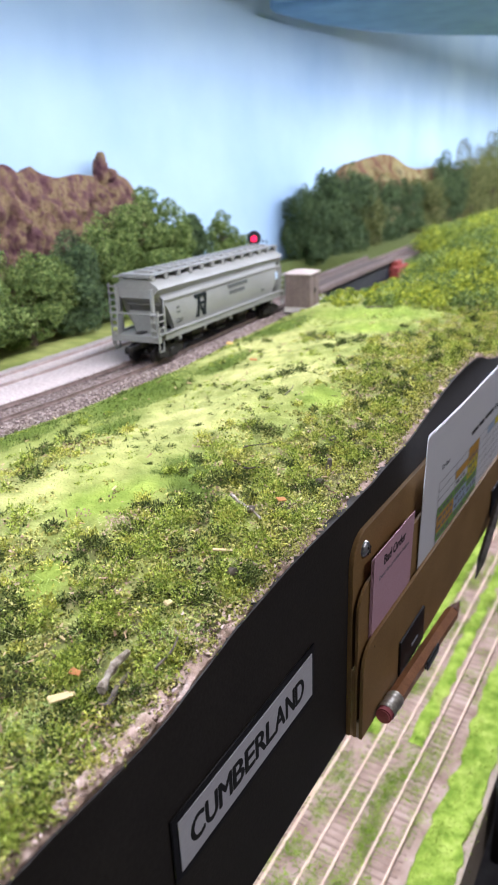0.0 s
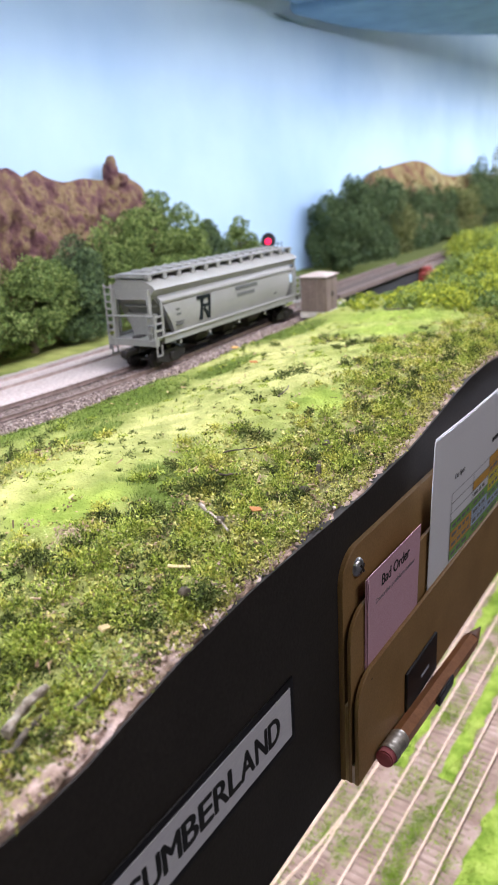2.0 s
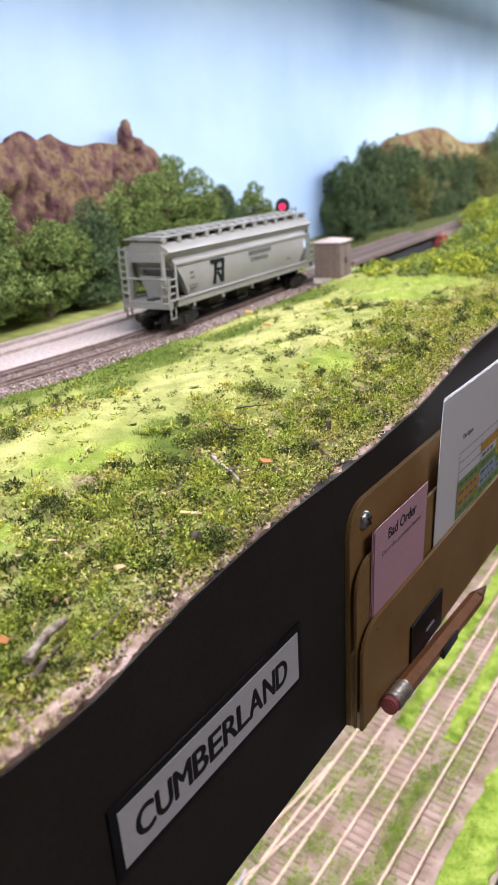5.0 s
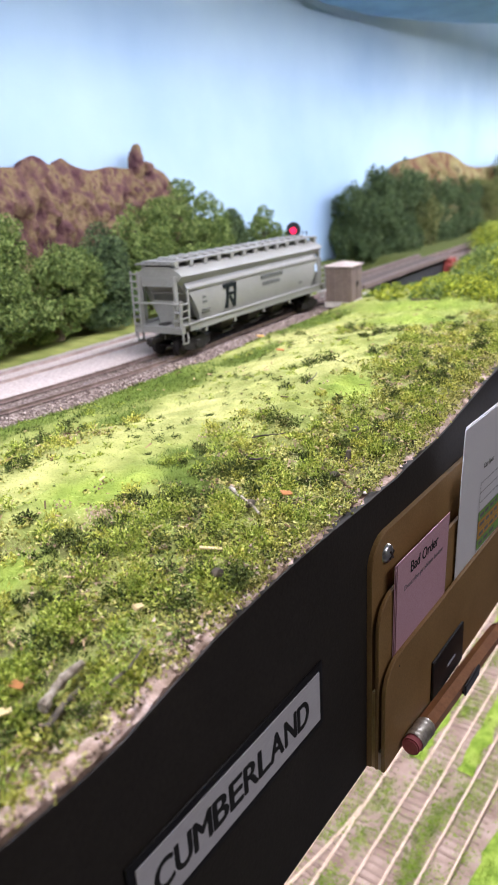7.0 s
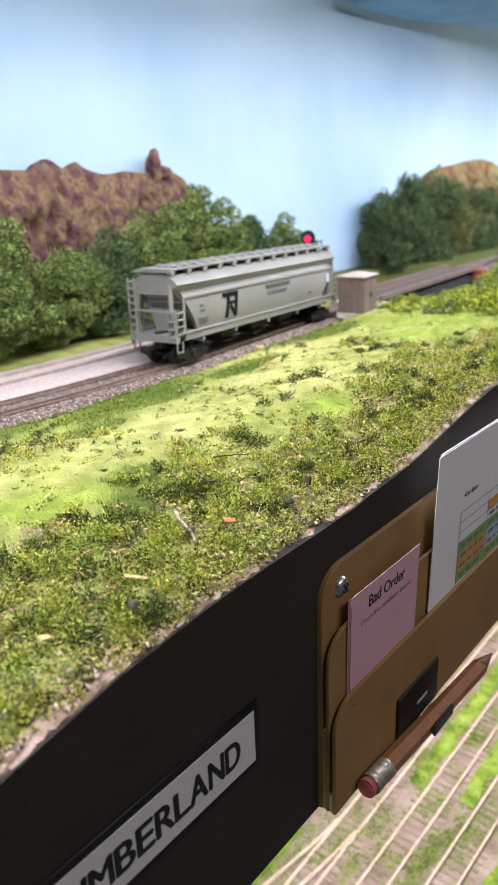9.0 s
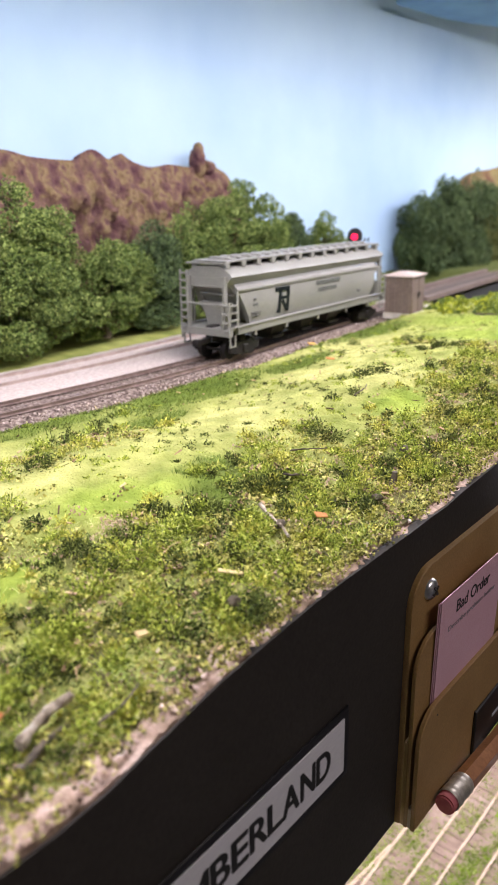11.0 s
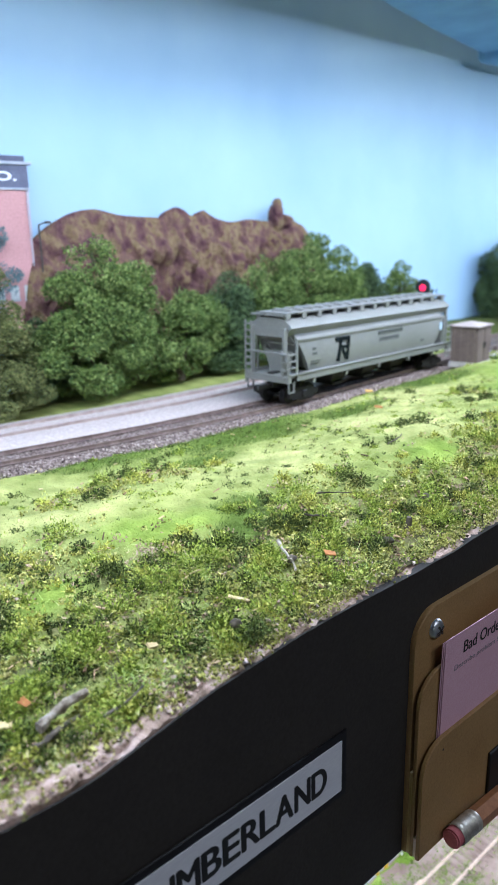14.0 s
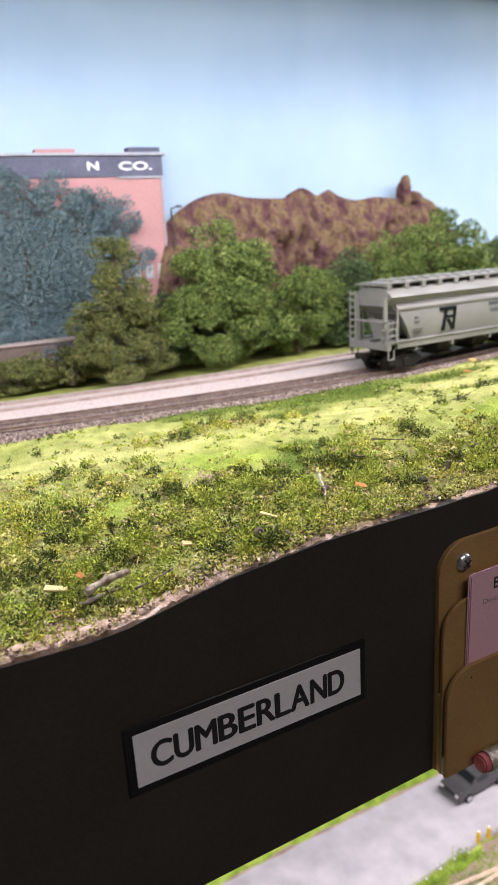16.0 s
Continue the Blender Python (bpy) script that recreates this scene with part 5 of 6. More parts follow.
part("coping", box(bmesh.new(), -0.005, 0.003, -0.10, 0.207, 0.0271, 0.0295, 0.0008), CABINETROOF, wall_low)
for y, sd in ((0.02, 61), (0.065, 62), (0.11, 63), (0.15, 64), (0.185, 65)):
    tree("shrub", "low brown and green scrub by the wall", -0.403, y, bush_blobs(0.05, 0.022, 0.024, 7, sd), 3500, LEAFOLIVE, sd, 0.0016, category="shrub", base=1.332)


# ---- things on the fascia ----
def name_sign():
    s = thing("name_sign", "white plastic name plate with a black border on the fascia", "sign", pose(FASCIA_X, 0.1461, 1.2842))
    part("border", box(bmesh.new(), 0.0, 0.0008, -0.0414, 0.0414, -0.0112, 0.0112, 0.0003), BLACKPLASTIC, s, "black border")
    part("face", box(bmesh.new(), 0.0006, 0.0011, -0.0389, 0.0390, -0.0086, 0.0086, 0.0001), SIGNWHITE, s)
    u = -0.0339
    for ch, wide in zip("CUMBERLAND", (0.94, 0.88, 1.02, 0.90, 0.82, 0.94, 0.80, 1.0, 0.90, 0.90)):
        wide *= 0.0064
        words(ch, 0.01, Matrix.Translation((0.00112, u + wide / 2, 0.0)) @ pose(0, 0, 0, 90, 0, 90), INK, s, "letter", fit=(wide, 0.0084), bold=0.00035, depth=0.00005, label="black capital " + ch)
        u += wide + (0.00098 if ch not in "LR" else 0.00045)


name_sign()
BOX_Y0, BOX_Y1 = 0.2180, 0.4745


def card_box():
    b = thing("card_box", "brown hardboard card pocket with stepped panels on the fascia", "card holder", pose(FASCIA_X, 0, 0))
    z0 = 1.2305

    def panel(name, x0, x1, top, r, label="", mat=HARDBOARD):
        bm = prism(bmesh.new(), rounded(BOX_Y0, BOX_Y1, z0, top, r, "cd"), "x", x0, x1)
        bmesh.ops.bevel(bm, geom=[e for e in bm.edges if abs(e.verts[0].co.x - x1) < 1e-6 and abs(e.verts[1].co.x - x1) < 1e-6], offset=0.0003, segments=1, affect="EDGES")
        return part(name, bm, mat, b, label)
    panel("back_panel", 0.0, 0.0018, 1.3195, 0.011)
    panel("middle_panel", 0.0032, 0.0044, 1.2985, 0.011)
    panel("front_panel", 0.0056, 0.0070, 1.2735, 0.011)
    for x0, x1, top, mat in ((0.00185, 0.00315, 1.263, PLYEDGE), (0.00445, 0.00555, 1.2385, PALE)):
        for y in (BOX_Y0, BOX_Y1 - 0.006):
            part("spacer", box(bmesh.new(), x0, x1, y + 0.0002, y + 0.0060, z0 + 0.0003, top), mat, b, "pale wooden spacer")
        part("bottom_spacer", box(bmesh.new(), x0, x1, BOX_Y0 + 0.0063, BOX_Y1 - 0.0063, z0 + 0.0003, z0 + 0.005), mat, b)
    part("pin_hole", rod(bmesh.new(), (0.00702, 0.2290, 1.2688), (0.00712, 0.2290, 1.2688), 0.0004, 8), INK, b)
    for y, rot in ((0.2287, 35), (BOX_Y1 - 0.0085, 70)):
        bm = bmesh.new()
        bmesh.ops.create_uvsphere(bm, u_segments=20, v_segments=10, radius=0.0034)
        bmesh.ops.delete(bm, geom=[v for v in bm.verts if v.co.z < -1e-4], context="VERTS")
        for v in bm.verts:
            v.co.z *= 0.62
        sc = part("screw", bm, STEEL, b, "bright pan-head screw")
        sc.matrix_local = Matrix.Translation((0.0018, y, 1.3115)) @ pose(0, 0, 0, 0, 90, 0)
        for a in (rot, rot + 90):
            sl = part("slot", box(bmesh.new(), -0.0018, 0.0018, -0.00035, 0.00035, 0.0012, 0.00225), DARKSTEEL, sc)
            sl.matrix_local = pose(0, 0, 0, 0, 0, a)


card_box()


def sheet(name, y0, y1, z0, z1, x, mat, parent, bend, skew=0.0, thick=0.00025, ny=16, nz=10, label=""):
    """A sheet of paper that stands in the pocket and curls a little."""
    bm = bmesh.new()
    rows = []
    for k in range(2):
        g = []
        for i in range(ny + 1):
            col = []
            for j in range(nz + 1):
                f, h = i / ny, j / nz
                col.append(bm.verts.new((x + bend(f, h) + k * thick, y0 + (y1 - y0) * f - skew * (1 - h), z0 + (z1 - z0) * h + skew * 0.8 * (0.5 - f))))
            g.append(col)
        rows.append(g)
    for k in range(2):
        for i in range(ny):
            for j in range(nz):
                q = rows[k]
                bm.faces.new((q[i][j], q[i + 1][j], q[i + 1][j + 1], q[i][j + 1]))
    rim = [(i, 0) for i in range(ny)] + [(ny, j) for j in range(nz)] + [(i, nz) for i in range(ny, 0, -1)] + [(0, j) for j in range(nz, 0, -1)]
    for a, c in zip(rim, rim[1:] + rim[:1]):
        bm.faces.new((rows[0][a[0]][a[1]], rows[0][c[0]][c[1]], rows[1][c[0]][c[1]], rows[1][a[0]][a[1]]))
    return part(name, bm, mat, parent, label, smooth=50)


def pink_cards():
    c = thing("card_stack", "pink paper Bad Order cards standing in the pocket", "card", pose(FASCIA_X + 0.0046, 0, 0))
    for k in range(3):
        sheet("card", 0.2288 - 0.0004 * k, 0.2738 - 0.0003 * k, 1.2365, 1.3085 - 0.0004 * k, -0.0001 + 0.00035 * (2 - k), PINK, c, lambda f, h: 0.0006 * h * h * (1 + f), 0.0, 0.00018)
    front = Matrix.Translation((0.00163, 0.2513, 1.3022)) @ pose(0, 0, 0, 0, 0, -0.7) @ pose(0, 0, 0, 90, 0, 90) @ pose(0, 0, 0, 1.3, 0, 0)
    words("Bad Order", 0.005, front, INK, c, fit=(0.0240, 0.0044), bold=0.00011, depth=0.00001, label="black heading Bad Order")
    front = Matrix.Translation((0.00148, 0.2516, 1.2958)) @ pose(0, 0, 0, 0, 0, -0.6) @ pose(0, 0, 0, 90, 0, 90) @ pose(0, 0, 0, 1.15, 0, 0)
    words("Describe problem below", 0.003, front, GREYINK, c, fit=(0.0340, 0.0026), depth=0.00001, label="grey italic line Describe problem below")


pink_cards()


def switch_list():
    p = thing("switch_list", "white printed switch list with a coloured table in the pocket", "paper", pose(FASCIA_X + 0.0046, 0, 0))
    curl = lambda f, h: 0.0005 + 0.0018 * h * h * (0.4 + 0.8 * abs(f - 0.45)) + 0.0009 * math.sin(5 * f) * h
    sheet("page", 0.2885, 0.4885, 1.2365, 1.3365, -0.0004, WHITE, p, curl, 0.0025)
    sheet("page", 0.2868, 0.4868, 1.2365, 1.3360, -0.0001, WHITE, p, curl, 0.002)

    def at(y, z, lift=0.00045):
        f, h = (y - 0.2868) / 0.2, (z - 1.2365) / 0.0995
        return -0.0001 + curl(f, h) + lift

    def block(name, y0, y1, z0, z1, mat, lift=0.00042, label="", n=6):
        bm = bmesh.new()
        prev = None
        for i in range(n + 1):
            y = y0 + (y1 - y0) * i / n
            d = -0.030 * (y - 0.31)
            cur = [bm.verts.new((at(y, z + d, lift), y, z + d)) for z in (z0, (z0 + z1) / 2, z1)]
            if prev:
                for j in range(2):
                    bm.faces.new((prev[j], cur[j], cur[j + 1], prev[j + 1]))
            prev = cur
        return part(name, bm, mat, p, label, smooth=0)
    row, top = 0.0045, 1.3065
    cols = [0.3095, 0.338, 0.362, 0.384, 0.404, 0.422, 0.442, 0.462, 0.481]
    fills = [(0, 1, 3, GREENFILL), (0, 1, 4, ORANGE), (0, 1, 5, ORANGE), (0, 1, 6, GREENFILL), (1, 2, 1, ORANGE), (1, 2, 3, GREENFILL), (1, 2, 4, BLUEFILL), (1, 2, 5, BLUEFILL), (1, 2, 6, GREENFILL), (2, 3, 0, ORANGE), (2, 3, 1, ORANGE), (2, 3, 2, YELLOWFILL), (2, 3, 3, YELLOWFILL), (2, 3, 4, GREENFILL), (2, 3, 5, BLUEFILL), (2, 3, 6, GREENFILL), (5, 6, 0, YELLOWFILL), (4, 5, 0, BLUEFILL)]
    for a, b, r, mat in fills:
        block("table_cell", cols[a], cols[b], top - row * (r + 1), top - row * r, mat, 0.00042)
    for r in range(9):
        block("rule_line", cols[0], cols[-1], top - row * r - 0.00016, top - row * r + 0.00016, GREYINK, 0.0005, n=14)
    for y in cols:
        block("rule_line", y - 0.00018, y + 0.00018, top - row * 8, top, GREYINK, 0.0005, n=1)
    rng = random.Random(8)
    for r in range(1, 7):
        for a in range(3):
            if a + r > 2:
                y = cols[a] + 0.002
                while y < cols[a + 1] - 0.005:
                    w = rng.uniform(0.003, 0.007)
                    block("text_bar", y, min(y + w, cols[a + 1] - 0.002), top - row * r - 0.0032, top - row * r - 0.0014, GREYINK, 0.0005, n=1)
                    y += w + 0.0015
    # company name as bars, the title and the column heading as words
    for y, w in ((0.3640, 0.0135), (0.3795, 0.0115), (0.3930, 0.0205)):
        block("title_bar", y, y + w, 1.3133, 1.3155, INK, 0.0005, n=2)
    face = pose(0, 0, 0, 90, 0, 90) @ pose(0, 0, 0, 2, 0, -2)
    words("Switch List", 0.004, Matrix.Translation((at(0.431, 1.3107, 0.00045), 0.431, 1.3107)) @ face, INK, p, fit=(0.028, 0.0038), depth=0.00003, label="black heading Switch List")
    words("Car Spot", 0.004, Matrix.Translation((at(0.318, 1.3130, 0.0004), 0.318, 1.3130)) @ face, INK, p, fit=(0.0125, 0.0030), depth=0.00003, label="black heading Car Spot")


switch_list()


def clip(y, z, w, h, label):
    c = thing("pencil_clip", label, "clip", pose(FASCIA_X + 0.0070, y, z), "pencil clips")
    part("pad", box(bmesh.new(), 0, 0.0012, -w / 2, w / 2, -h / 2, h / 2, 0.0003), BLACKPLASTIC, c)
    part("clip_tongue", box(bmesh.new(), 0.0010, 0.0100, -w * 0.10, w * 0.36, -h * 0.60, -h * 0.52, 0.0002), BLACKPLASTIC, c)
    part("clip_lip", box(bmesh.new(), 0.0092, 0.0102, -w * 0.12, w * 0.38, -h * 0.60, -h * 0.34, 0.0003), BLACKPLASTIC, c)
    part("fibre_mark", box(bmesh.new(), 0.0012, 0.0014, -w * 0.05, w * 0.2, -h * 0.10, -h * 0.04), TRIMGREY, c, "worn pale fibres")
    return c


clip(0.2755, 1.2415, 0.033, 0.0185, "square black hook-and-loop pencil clip on the card pocket")
clip(0.4340, 1.2460, 0.022, 0.0185, "black pencil clip near the end of the card pocket")


def pencil(a, b, r, label, lacquer, with_eraser=True):
    a, b = Vector(a), Vector(b)
    q = (b - a).normalized()
    m = Matrix.Translation(a) @ q.to_track_quat("Z", "Y").to_matrix().to_4x4()
    L = (b - a).length
    p = thing("pencil", label, "pencil", m)
    z = 0.0
    if with_eraser:
        bm = rod(bmesh.new(), (0, 0, 0), (0, 0, 0.0065), r * 0.92, 20)
        bmesh.ops.bevel(bm, geom=[e for e in bm.edges if abs(e.verts[0].co.z) < 1e-7 and abs(e.verts[1].co.z) < 1e-7], offset=0.0006, segments=2, affect="EDGES")
        part("eraser", bm, ERASER, p, "worn red-pink eraser")
        bm = bmesh.new()
        rings = []
        for k in range(15):
            zz = 0.0030 + k * 0.0008
            rr = r * (1.02 + (0.06 if k % 3 == 1 and not 5 < k < 9 else 0))
            rings.append([bm.verts.new((rr * math.cos(i * math.tau / 20), rr * math.sin(i * math.tau / 20), zz)) for i in range(20)])
        for s, t in zip(rings, rings[1:]):
            for i in range(20):
                bm.faces.new((s[i], s[(i + 1) % 20], t[(i + 1) % 20], t[i]))
        part("ferrule", bm, FERRULE, p, "ribbed metal ferrule")
        z = 0.0138
    part("shaft", rod(bmesh.new(), (0, 0, z), (0, 0, L - 0.014), r, 6), lacquer, p)
    part("sharpened_cone", rod(bmesh.new(), (0, 0, L - 0.0141), (0, 0, L - 0.003), r * 0.97, 18, r * 0.28), DARKLACQUER if with_eraser else lacquer, p)
    part("lead", rod(bmesh.new(), (0, 0, L - 0.0031), (0, 0, L), r * 0.27, 10, 0.0002), INK, p)


pencil((-0.0803, 0.2300, 1.2345), (-0.0780, 0.3370, 1.2285), 0.0037, "short brown pencil with a worn eraser held by the clip", PENCILWOOD)
pencil((-0.0800, 0.4560, 1.2625), (-0.0785, 0.3730, 1.2220), 0.0024, "dark grey pencil hanging aslant from the clip", DARKSTEEL, False)


# ---- ground cover of the meadow ----
GRID_X, GRID_Y = np.linspace(-0.34, -0.09, 167), np.linspace(0.0, 0.75, 376)
GRID_Z = np.array([[ground_z(x, y) for x in GRID_X] for y in GRID_Y])
TRACK_Y = np.linspace(0, 0.65, 66)
TRACK_X = np.array([curve_value(FRONT, t) for t in TRACK_Y])


def field_points(rng, n, power=1.15):
    """Points of the meadow between the ballast and the fascia, thinning with distance."""
    y = 0.03 + 0.58 * rng.random(n) ** power
    cx = np.interp(y, TRACK_Y, TRACK_X) + 0.0245
    x = cx + (FASCIA_X - 0.0045 - cx) * rng.random(n)
    return x, y


def heights(x, y):
    fx = np.clip((x - GRID_X[0]) / (GRID_X[1] - GRID_X[0]), 0, len(GRID_X) - 1.001)
    fy = np.clip((y - GRID_Y[0]) / (GRID_Y[1] - GRID_Y[0]), 0, len(GRID_Y) - 1.001)
    i, j = fx.astype(int), fy.astype(int)
    u, v = fx - i, fy - j
    return (GRID_Z[j, i] * (1 - u) + GRID_Z[j, i + 1] * u) * (1 - v) + (GRID_Z[j + 1, i] * (1 - u) + GRID_Z[j + 1, i + 1] * u) * v


def mottle(x, y, scale, seed):
    return np.array([noise.noise((a * scale, b * scale, seed)) for a, b in zip(x, y)])


def quads(name, v, mat, label, category):
    v = v.reshape(-1, 3)
    return tagged(arrays(name, v.tolist(), np.arange(len(v)).reshape(-1, 4).tolist(), mat), label, category, "", "stuff")


def blades(name, x, y, rng, length, width, mat, label, lift=0.0, low=0.5, high=1.5):
    n = len(x)
    z = heights(x, y) - 0.0002 + lift * rng.random(n) ** 1.5
    a = rng.random(n) * math.tau
    lean = rng.uniform(low, high, n)
    L = length * rng.uniform(0.5, 1.2, n)
    d = np.stack([np.cos(a) * np.sin(lean), np.sin(a) * np.sin(lean), np.cos(lean)], 1) * L[:, None]
    s = np.stack([-np.sin(a), np.cos(a), np.zeros(n)], 1) * width / 2
    p = np.stack([x, y, z], 1)
    return quads(name, np.stack([p - s, p + s, p + d * 0.6 + s * 0.6, p + d], 1), mat, label, "grass")


LIME = material("lime_blades", [(0.13, 0.19, 0.025), (0.225, 0.29, 0.048), (0.33, 0.38, 0.09)], 70, 0.85, island=0.5, spec=0.15)
STRAW = material("straw_blades", [(0.16, 0.19, 0.043), (0.31, 0.325, 0.095), (0.47, 0.455, 0.18)], 80, 0.85, island=0.45, spec=0.15)
DEEP = material("deep_green_blades", [(0.035, 0.06, 0.010), (0.10, 0.145, 0.022), (0.19, 0.245, 0.042)], 70, 0.85, island=0.5, spec=0.15)
BLADE = material("grass_blades", [(0.07, 0.11, 0.018), (0.20, 0.27, 0.045), (0.36, 0.41, 0.11), (0.52, 0.50, 0.22)], 60, 0.85, island=0.6, spec=0.15)

rng = np.random.default_rng(7)
x, y = field_points(rng, 230000)
wl, ws, wd = (patch_weight(s, x, y) for s in (LIME_SPOTS, STRAW_SPOTS, DEEP_SPOTS))
bare = moss_cover(x, y)
pick = rng.random(len(x))
grow = pick > bare * 1.15
lime, deep = (wl > 0.35) & grow, (wd > 0.38) & (wl <= 0.35) & grow
straw = ~lime & ~deep & (pick < 0.75 - 0.6 * bare)
mixed = ~lime & ~deep & ~straw & (pick > 0.62) & (bare > 0.25)
blades("lime_grass", x[lime], y[lime], rng, 0.0013, 0.00020, LIME, "short lime green static grass")
blades("straw_grass", x[straw], y[straw], rng, 0.0012, 0.00020, STRAW, "short pale yellow-green static grass")
blades("deep_grass", x[deep], y[deep], rng, 0.0024, 0.00028, DEEP, "longer deep green static grass")
blades("mixed_grass", x[mixed], y[mixed], rng, 0.0030, 0.00022, BLADE, "mixed green and tan static grass")

# pale fibres that lie tangled between the cushions
FIBRE = material("straw_fibres", [(0.22, 0.22, 0.05), (0.44, 0.45, 0.14), (0.62, 0.60, 0.28)], 60, 0.8, island=0.6, spec=0.2)
GREENFIBRE = material("green_fibres", [(0.10, 0.17, 0.03), (0.26, 0.36, 0.07), (0.46, 0.54, 0.16)], 60, 0.8, island=0.6, spec=0.2)
for name, count, mat, length, label in (("straw_fibres", 60000, FIBRE, 0.0042, "pale straw fibres tangled over the moss"), ("green_fibres", 90000, GREENFIBRE, 0.0044, "pale green fibres tangled over the moss")):
    x, y = field_points(rng, count)
    w = moss_cover(x, y) * np.clip(0.15 + 1.8 * mottle(x, y, 70, len(name)), 0.02, 1) * np.where(y < 0.235, 1.0, 0.25)
    near = rng.random(count) < w
    blades(name, x[near], y[near], rng, length, 0.00020, mat, label, 0.0026, 1.0, 1.75)


def cushions(name, x, y, r, mat, label, seed, length=0.0011, density=135, width=0.00023, rise=1.35):
    """Ragged cushions of moss: short shoots that stand out all round from uneven domes."""
    rng = np.random.default_rng(seed)
    z = heights(x, y)
    i = np.repeat(np.arange(len(x)), np.maximum(16, (density * (r / 0.003) ** 2).astype(int)))
    n = len(i)
    d = rng.normal(size=(n, 3))
    d[:, 2] = np.abs(d[:, 2])
    d /= np.linalg.norm(d, axis=1)[:, None]
    lump = 1 + 0.35 * np.sin(d[:, 0] * 5 + i * 1.7) * np.sin(d[:, 1] * 6 + i * 2.3) + 0.2 * np.sin(d[:, 2] * 11 + i)
    stretch = np.stack([1 + 0.3 * np.sin(i * 3.1), 1 + 0.3 * np.cos(i * 1.9), rise * (0.85 + 0.25 * np.sin(i * 5.3))], 1)
    p = np.stack([x[i], y[i], z[i] - 0.0005], 1) + d * (r[i] * lump * rng.uniform(0.45, 0.98, n))[:, None] * stretch
    out = d + rng.normal(size=(n, 3)) * 0.6
    out /= np.linalg.norm(out, axis=1)[:, None]
    side = np.cross(out, rng.normal(size=(n, 3)))
    side /= np.linalg.norm(side, axis=1)[:, None]
    tip = out * (length * rng.uniform(0.5, 1.3, n))[:, None]
    s = side * width
    return quads(name, np.stack([p - s, p + s, p + tip * 0.6 + s * 0.8, p + tip], 1), mat, label, "moss")


def pick_spots(rng, count, weight, power=1.15):
    x, y = field_points(rng, count * 7, power)
    w = np.maximum(weight(x, y), 1e-4)
    keep = np.argsort(rng.random(len(x)) ** (1 / w))[-count:]
    return x[keep], y[keep]


MOSS = material("dark_moss", [(0.010, 0.017, 0.006), (0.04, 0.056, 0.014), (0.11, 0.14, 0.03), (0.25, 0.28, 0.07)], 200, 0.9, island=0.5, spec=0.1)
GREENSHOOTS = material("green_shoots", [(0.018, 0.03, 0.006), (0.155, 0.21, 0.024), (0.41, 0.48, 0.07), (0.68, 0.70, 0.20)], 260, 0.85, island=0.45, spec=0.15)
SHOOTS = material("olive_shoots", [(0.035, 0.036, 0.007), (0.25, 0.26, 0.032), (0.56, 0.55, 0.095), (0.76, 0.71, 0.22)], 220, 0.85, island=0.5, spec=0.15)
CRUMBS = material("olive_crumbs", [(0.035, 0.038, 0.010), (0.22, 0.22, 0.045), (0.47, 0.45, 0.12), (0.66, 0.60, 0.24)], 160, 0.9, island=0.6, spec=0.1)

rng = np.random.default_rng(75)
for name, count, big, mat, label, scale, seed, lean in (("green_cushions", 1050, 0.0050, GREENSHOOTS, "shaggy mid green cushions of moss", 85, 3, -0.3), ("olive_cushions", 850, 0.0042, SHOOTS, "yellow-olive cushions of shaggy moss", 95, 11, 0.6), ("dark_cushions", 760, 0.0044, MOSS, "crumbled dark green moss", 60, 21, 0.0)):
    x, y = pick_spots(rng, count, lambda a, b: moss_cover(a, b) ** 1.5 * np.clip(0.22 + 2.2 * mottle(a, b, scale, seed) + lean * (b - 0.2), 0.01, 1))
    cushions(name, x, y, big * (0.28 + 0.75 * rng.random(count) ** 2.0), mat, label, seed)

# single dark tufts that stand alone on the flock, and a peppering of tiny ones
TUFTS = [(-0.207, 0.177, 0.0052), (-0.213, 0.184, 0.0040), (-0.167, 0.149, 0.0046), (-0.173, 0.323, 0.0050), (-0.167, 0.329, 0.0044), (-0.180, 0.318, 0.0030), (-0.170, 0.390, 0.0058), (-0.164, 0.398, 0.0050), (-0.176, 0.384, 0.0042), (-0.171, 0.424, 0.0052), (-0.167, 0.291, 0.0034), (-0.160, 0.296, 0.0032), (-0.152, 0.346, 0.0042), (-0.146, 0.352, 0.0038), (-0.151, 0.175, 0.0042), (-0.145, 0.178, 0.0050), (-0.139, 0.180, 0.0046), (-0.137, 0.186, 0.0048), (-0.131, 0.191, 0.0040), (-0.157, 0.219, 0.0034), (-0.147, 0.205, 0.0030), (-0.171, 0.206, 0.0022), (-0.150, 0.148, 0.0040), (-0.211, 0.433, 0.0046), (-0.205, 0.440, 0.0040), (-0.235, 0.415, 0.0036), (-0.120, 0.252, 0.0052), (-0.124, 0.236, 0.0046), (-0.107, 0.222, 0.0048), (-0.125, 0.161, 0.0044), (-0.109, 0.157, 0.0048), (-0.124, 0.214, 0.0040), (-0.180, 0.253, 0.0022), (-0.130, 0.330, 0.0050), (-0.228, 0.205, 0.0042), (-0.221, 0.214, 0.0040), (-0.234, 0.222, 0.0036), (-0.128, 0.095, 0.0060), (-0.135, 0.100, 0.0045), (-0.119, 0.121, 0.0048), (-0.165, 0.480, 0.0050), (-0.150, 0.455, 0.0055)]
tx, ty, tr = (np.array(c) for c in zip(*TUFTS))
cushions("dark_tufts", tx, ty, tr, MOSS, "dark green moss tufts standing alone on the flock", 31, 0.0010, 190, rise=0.9)
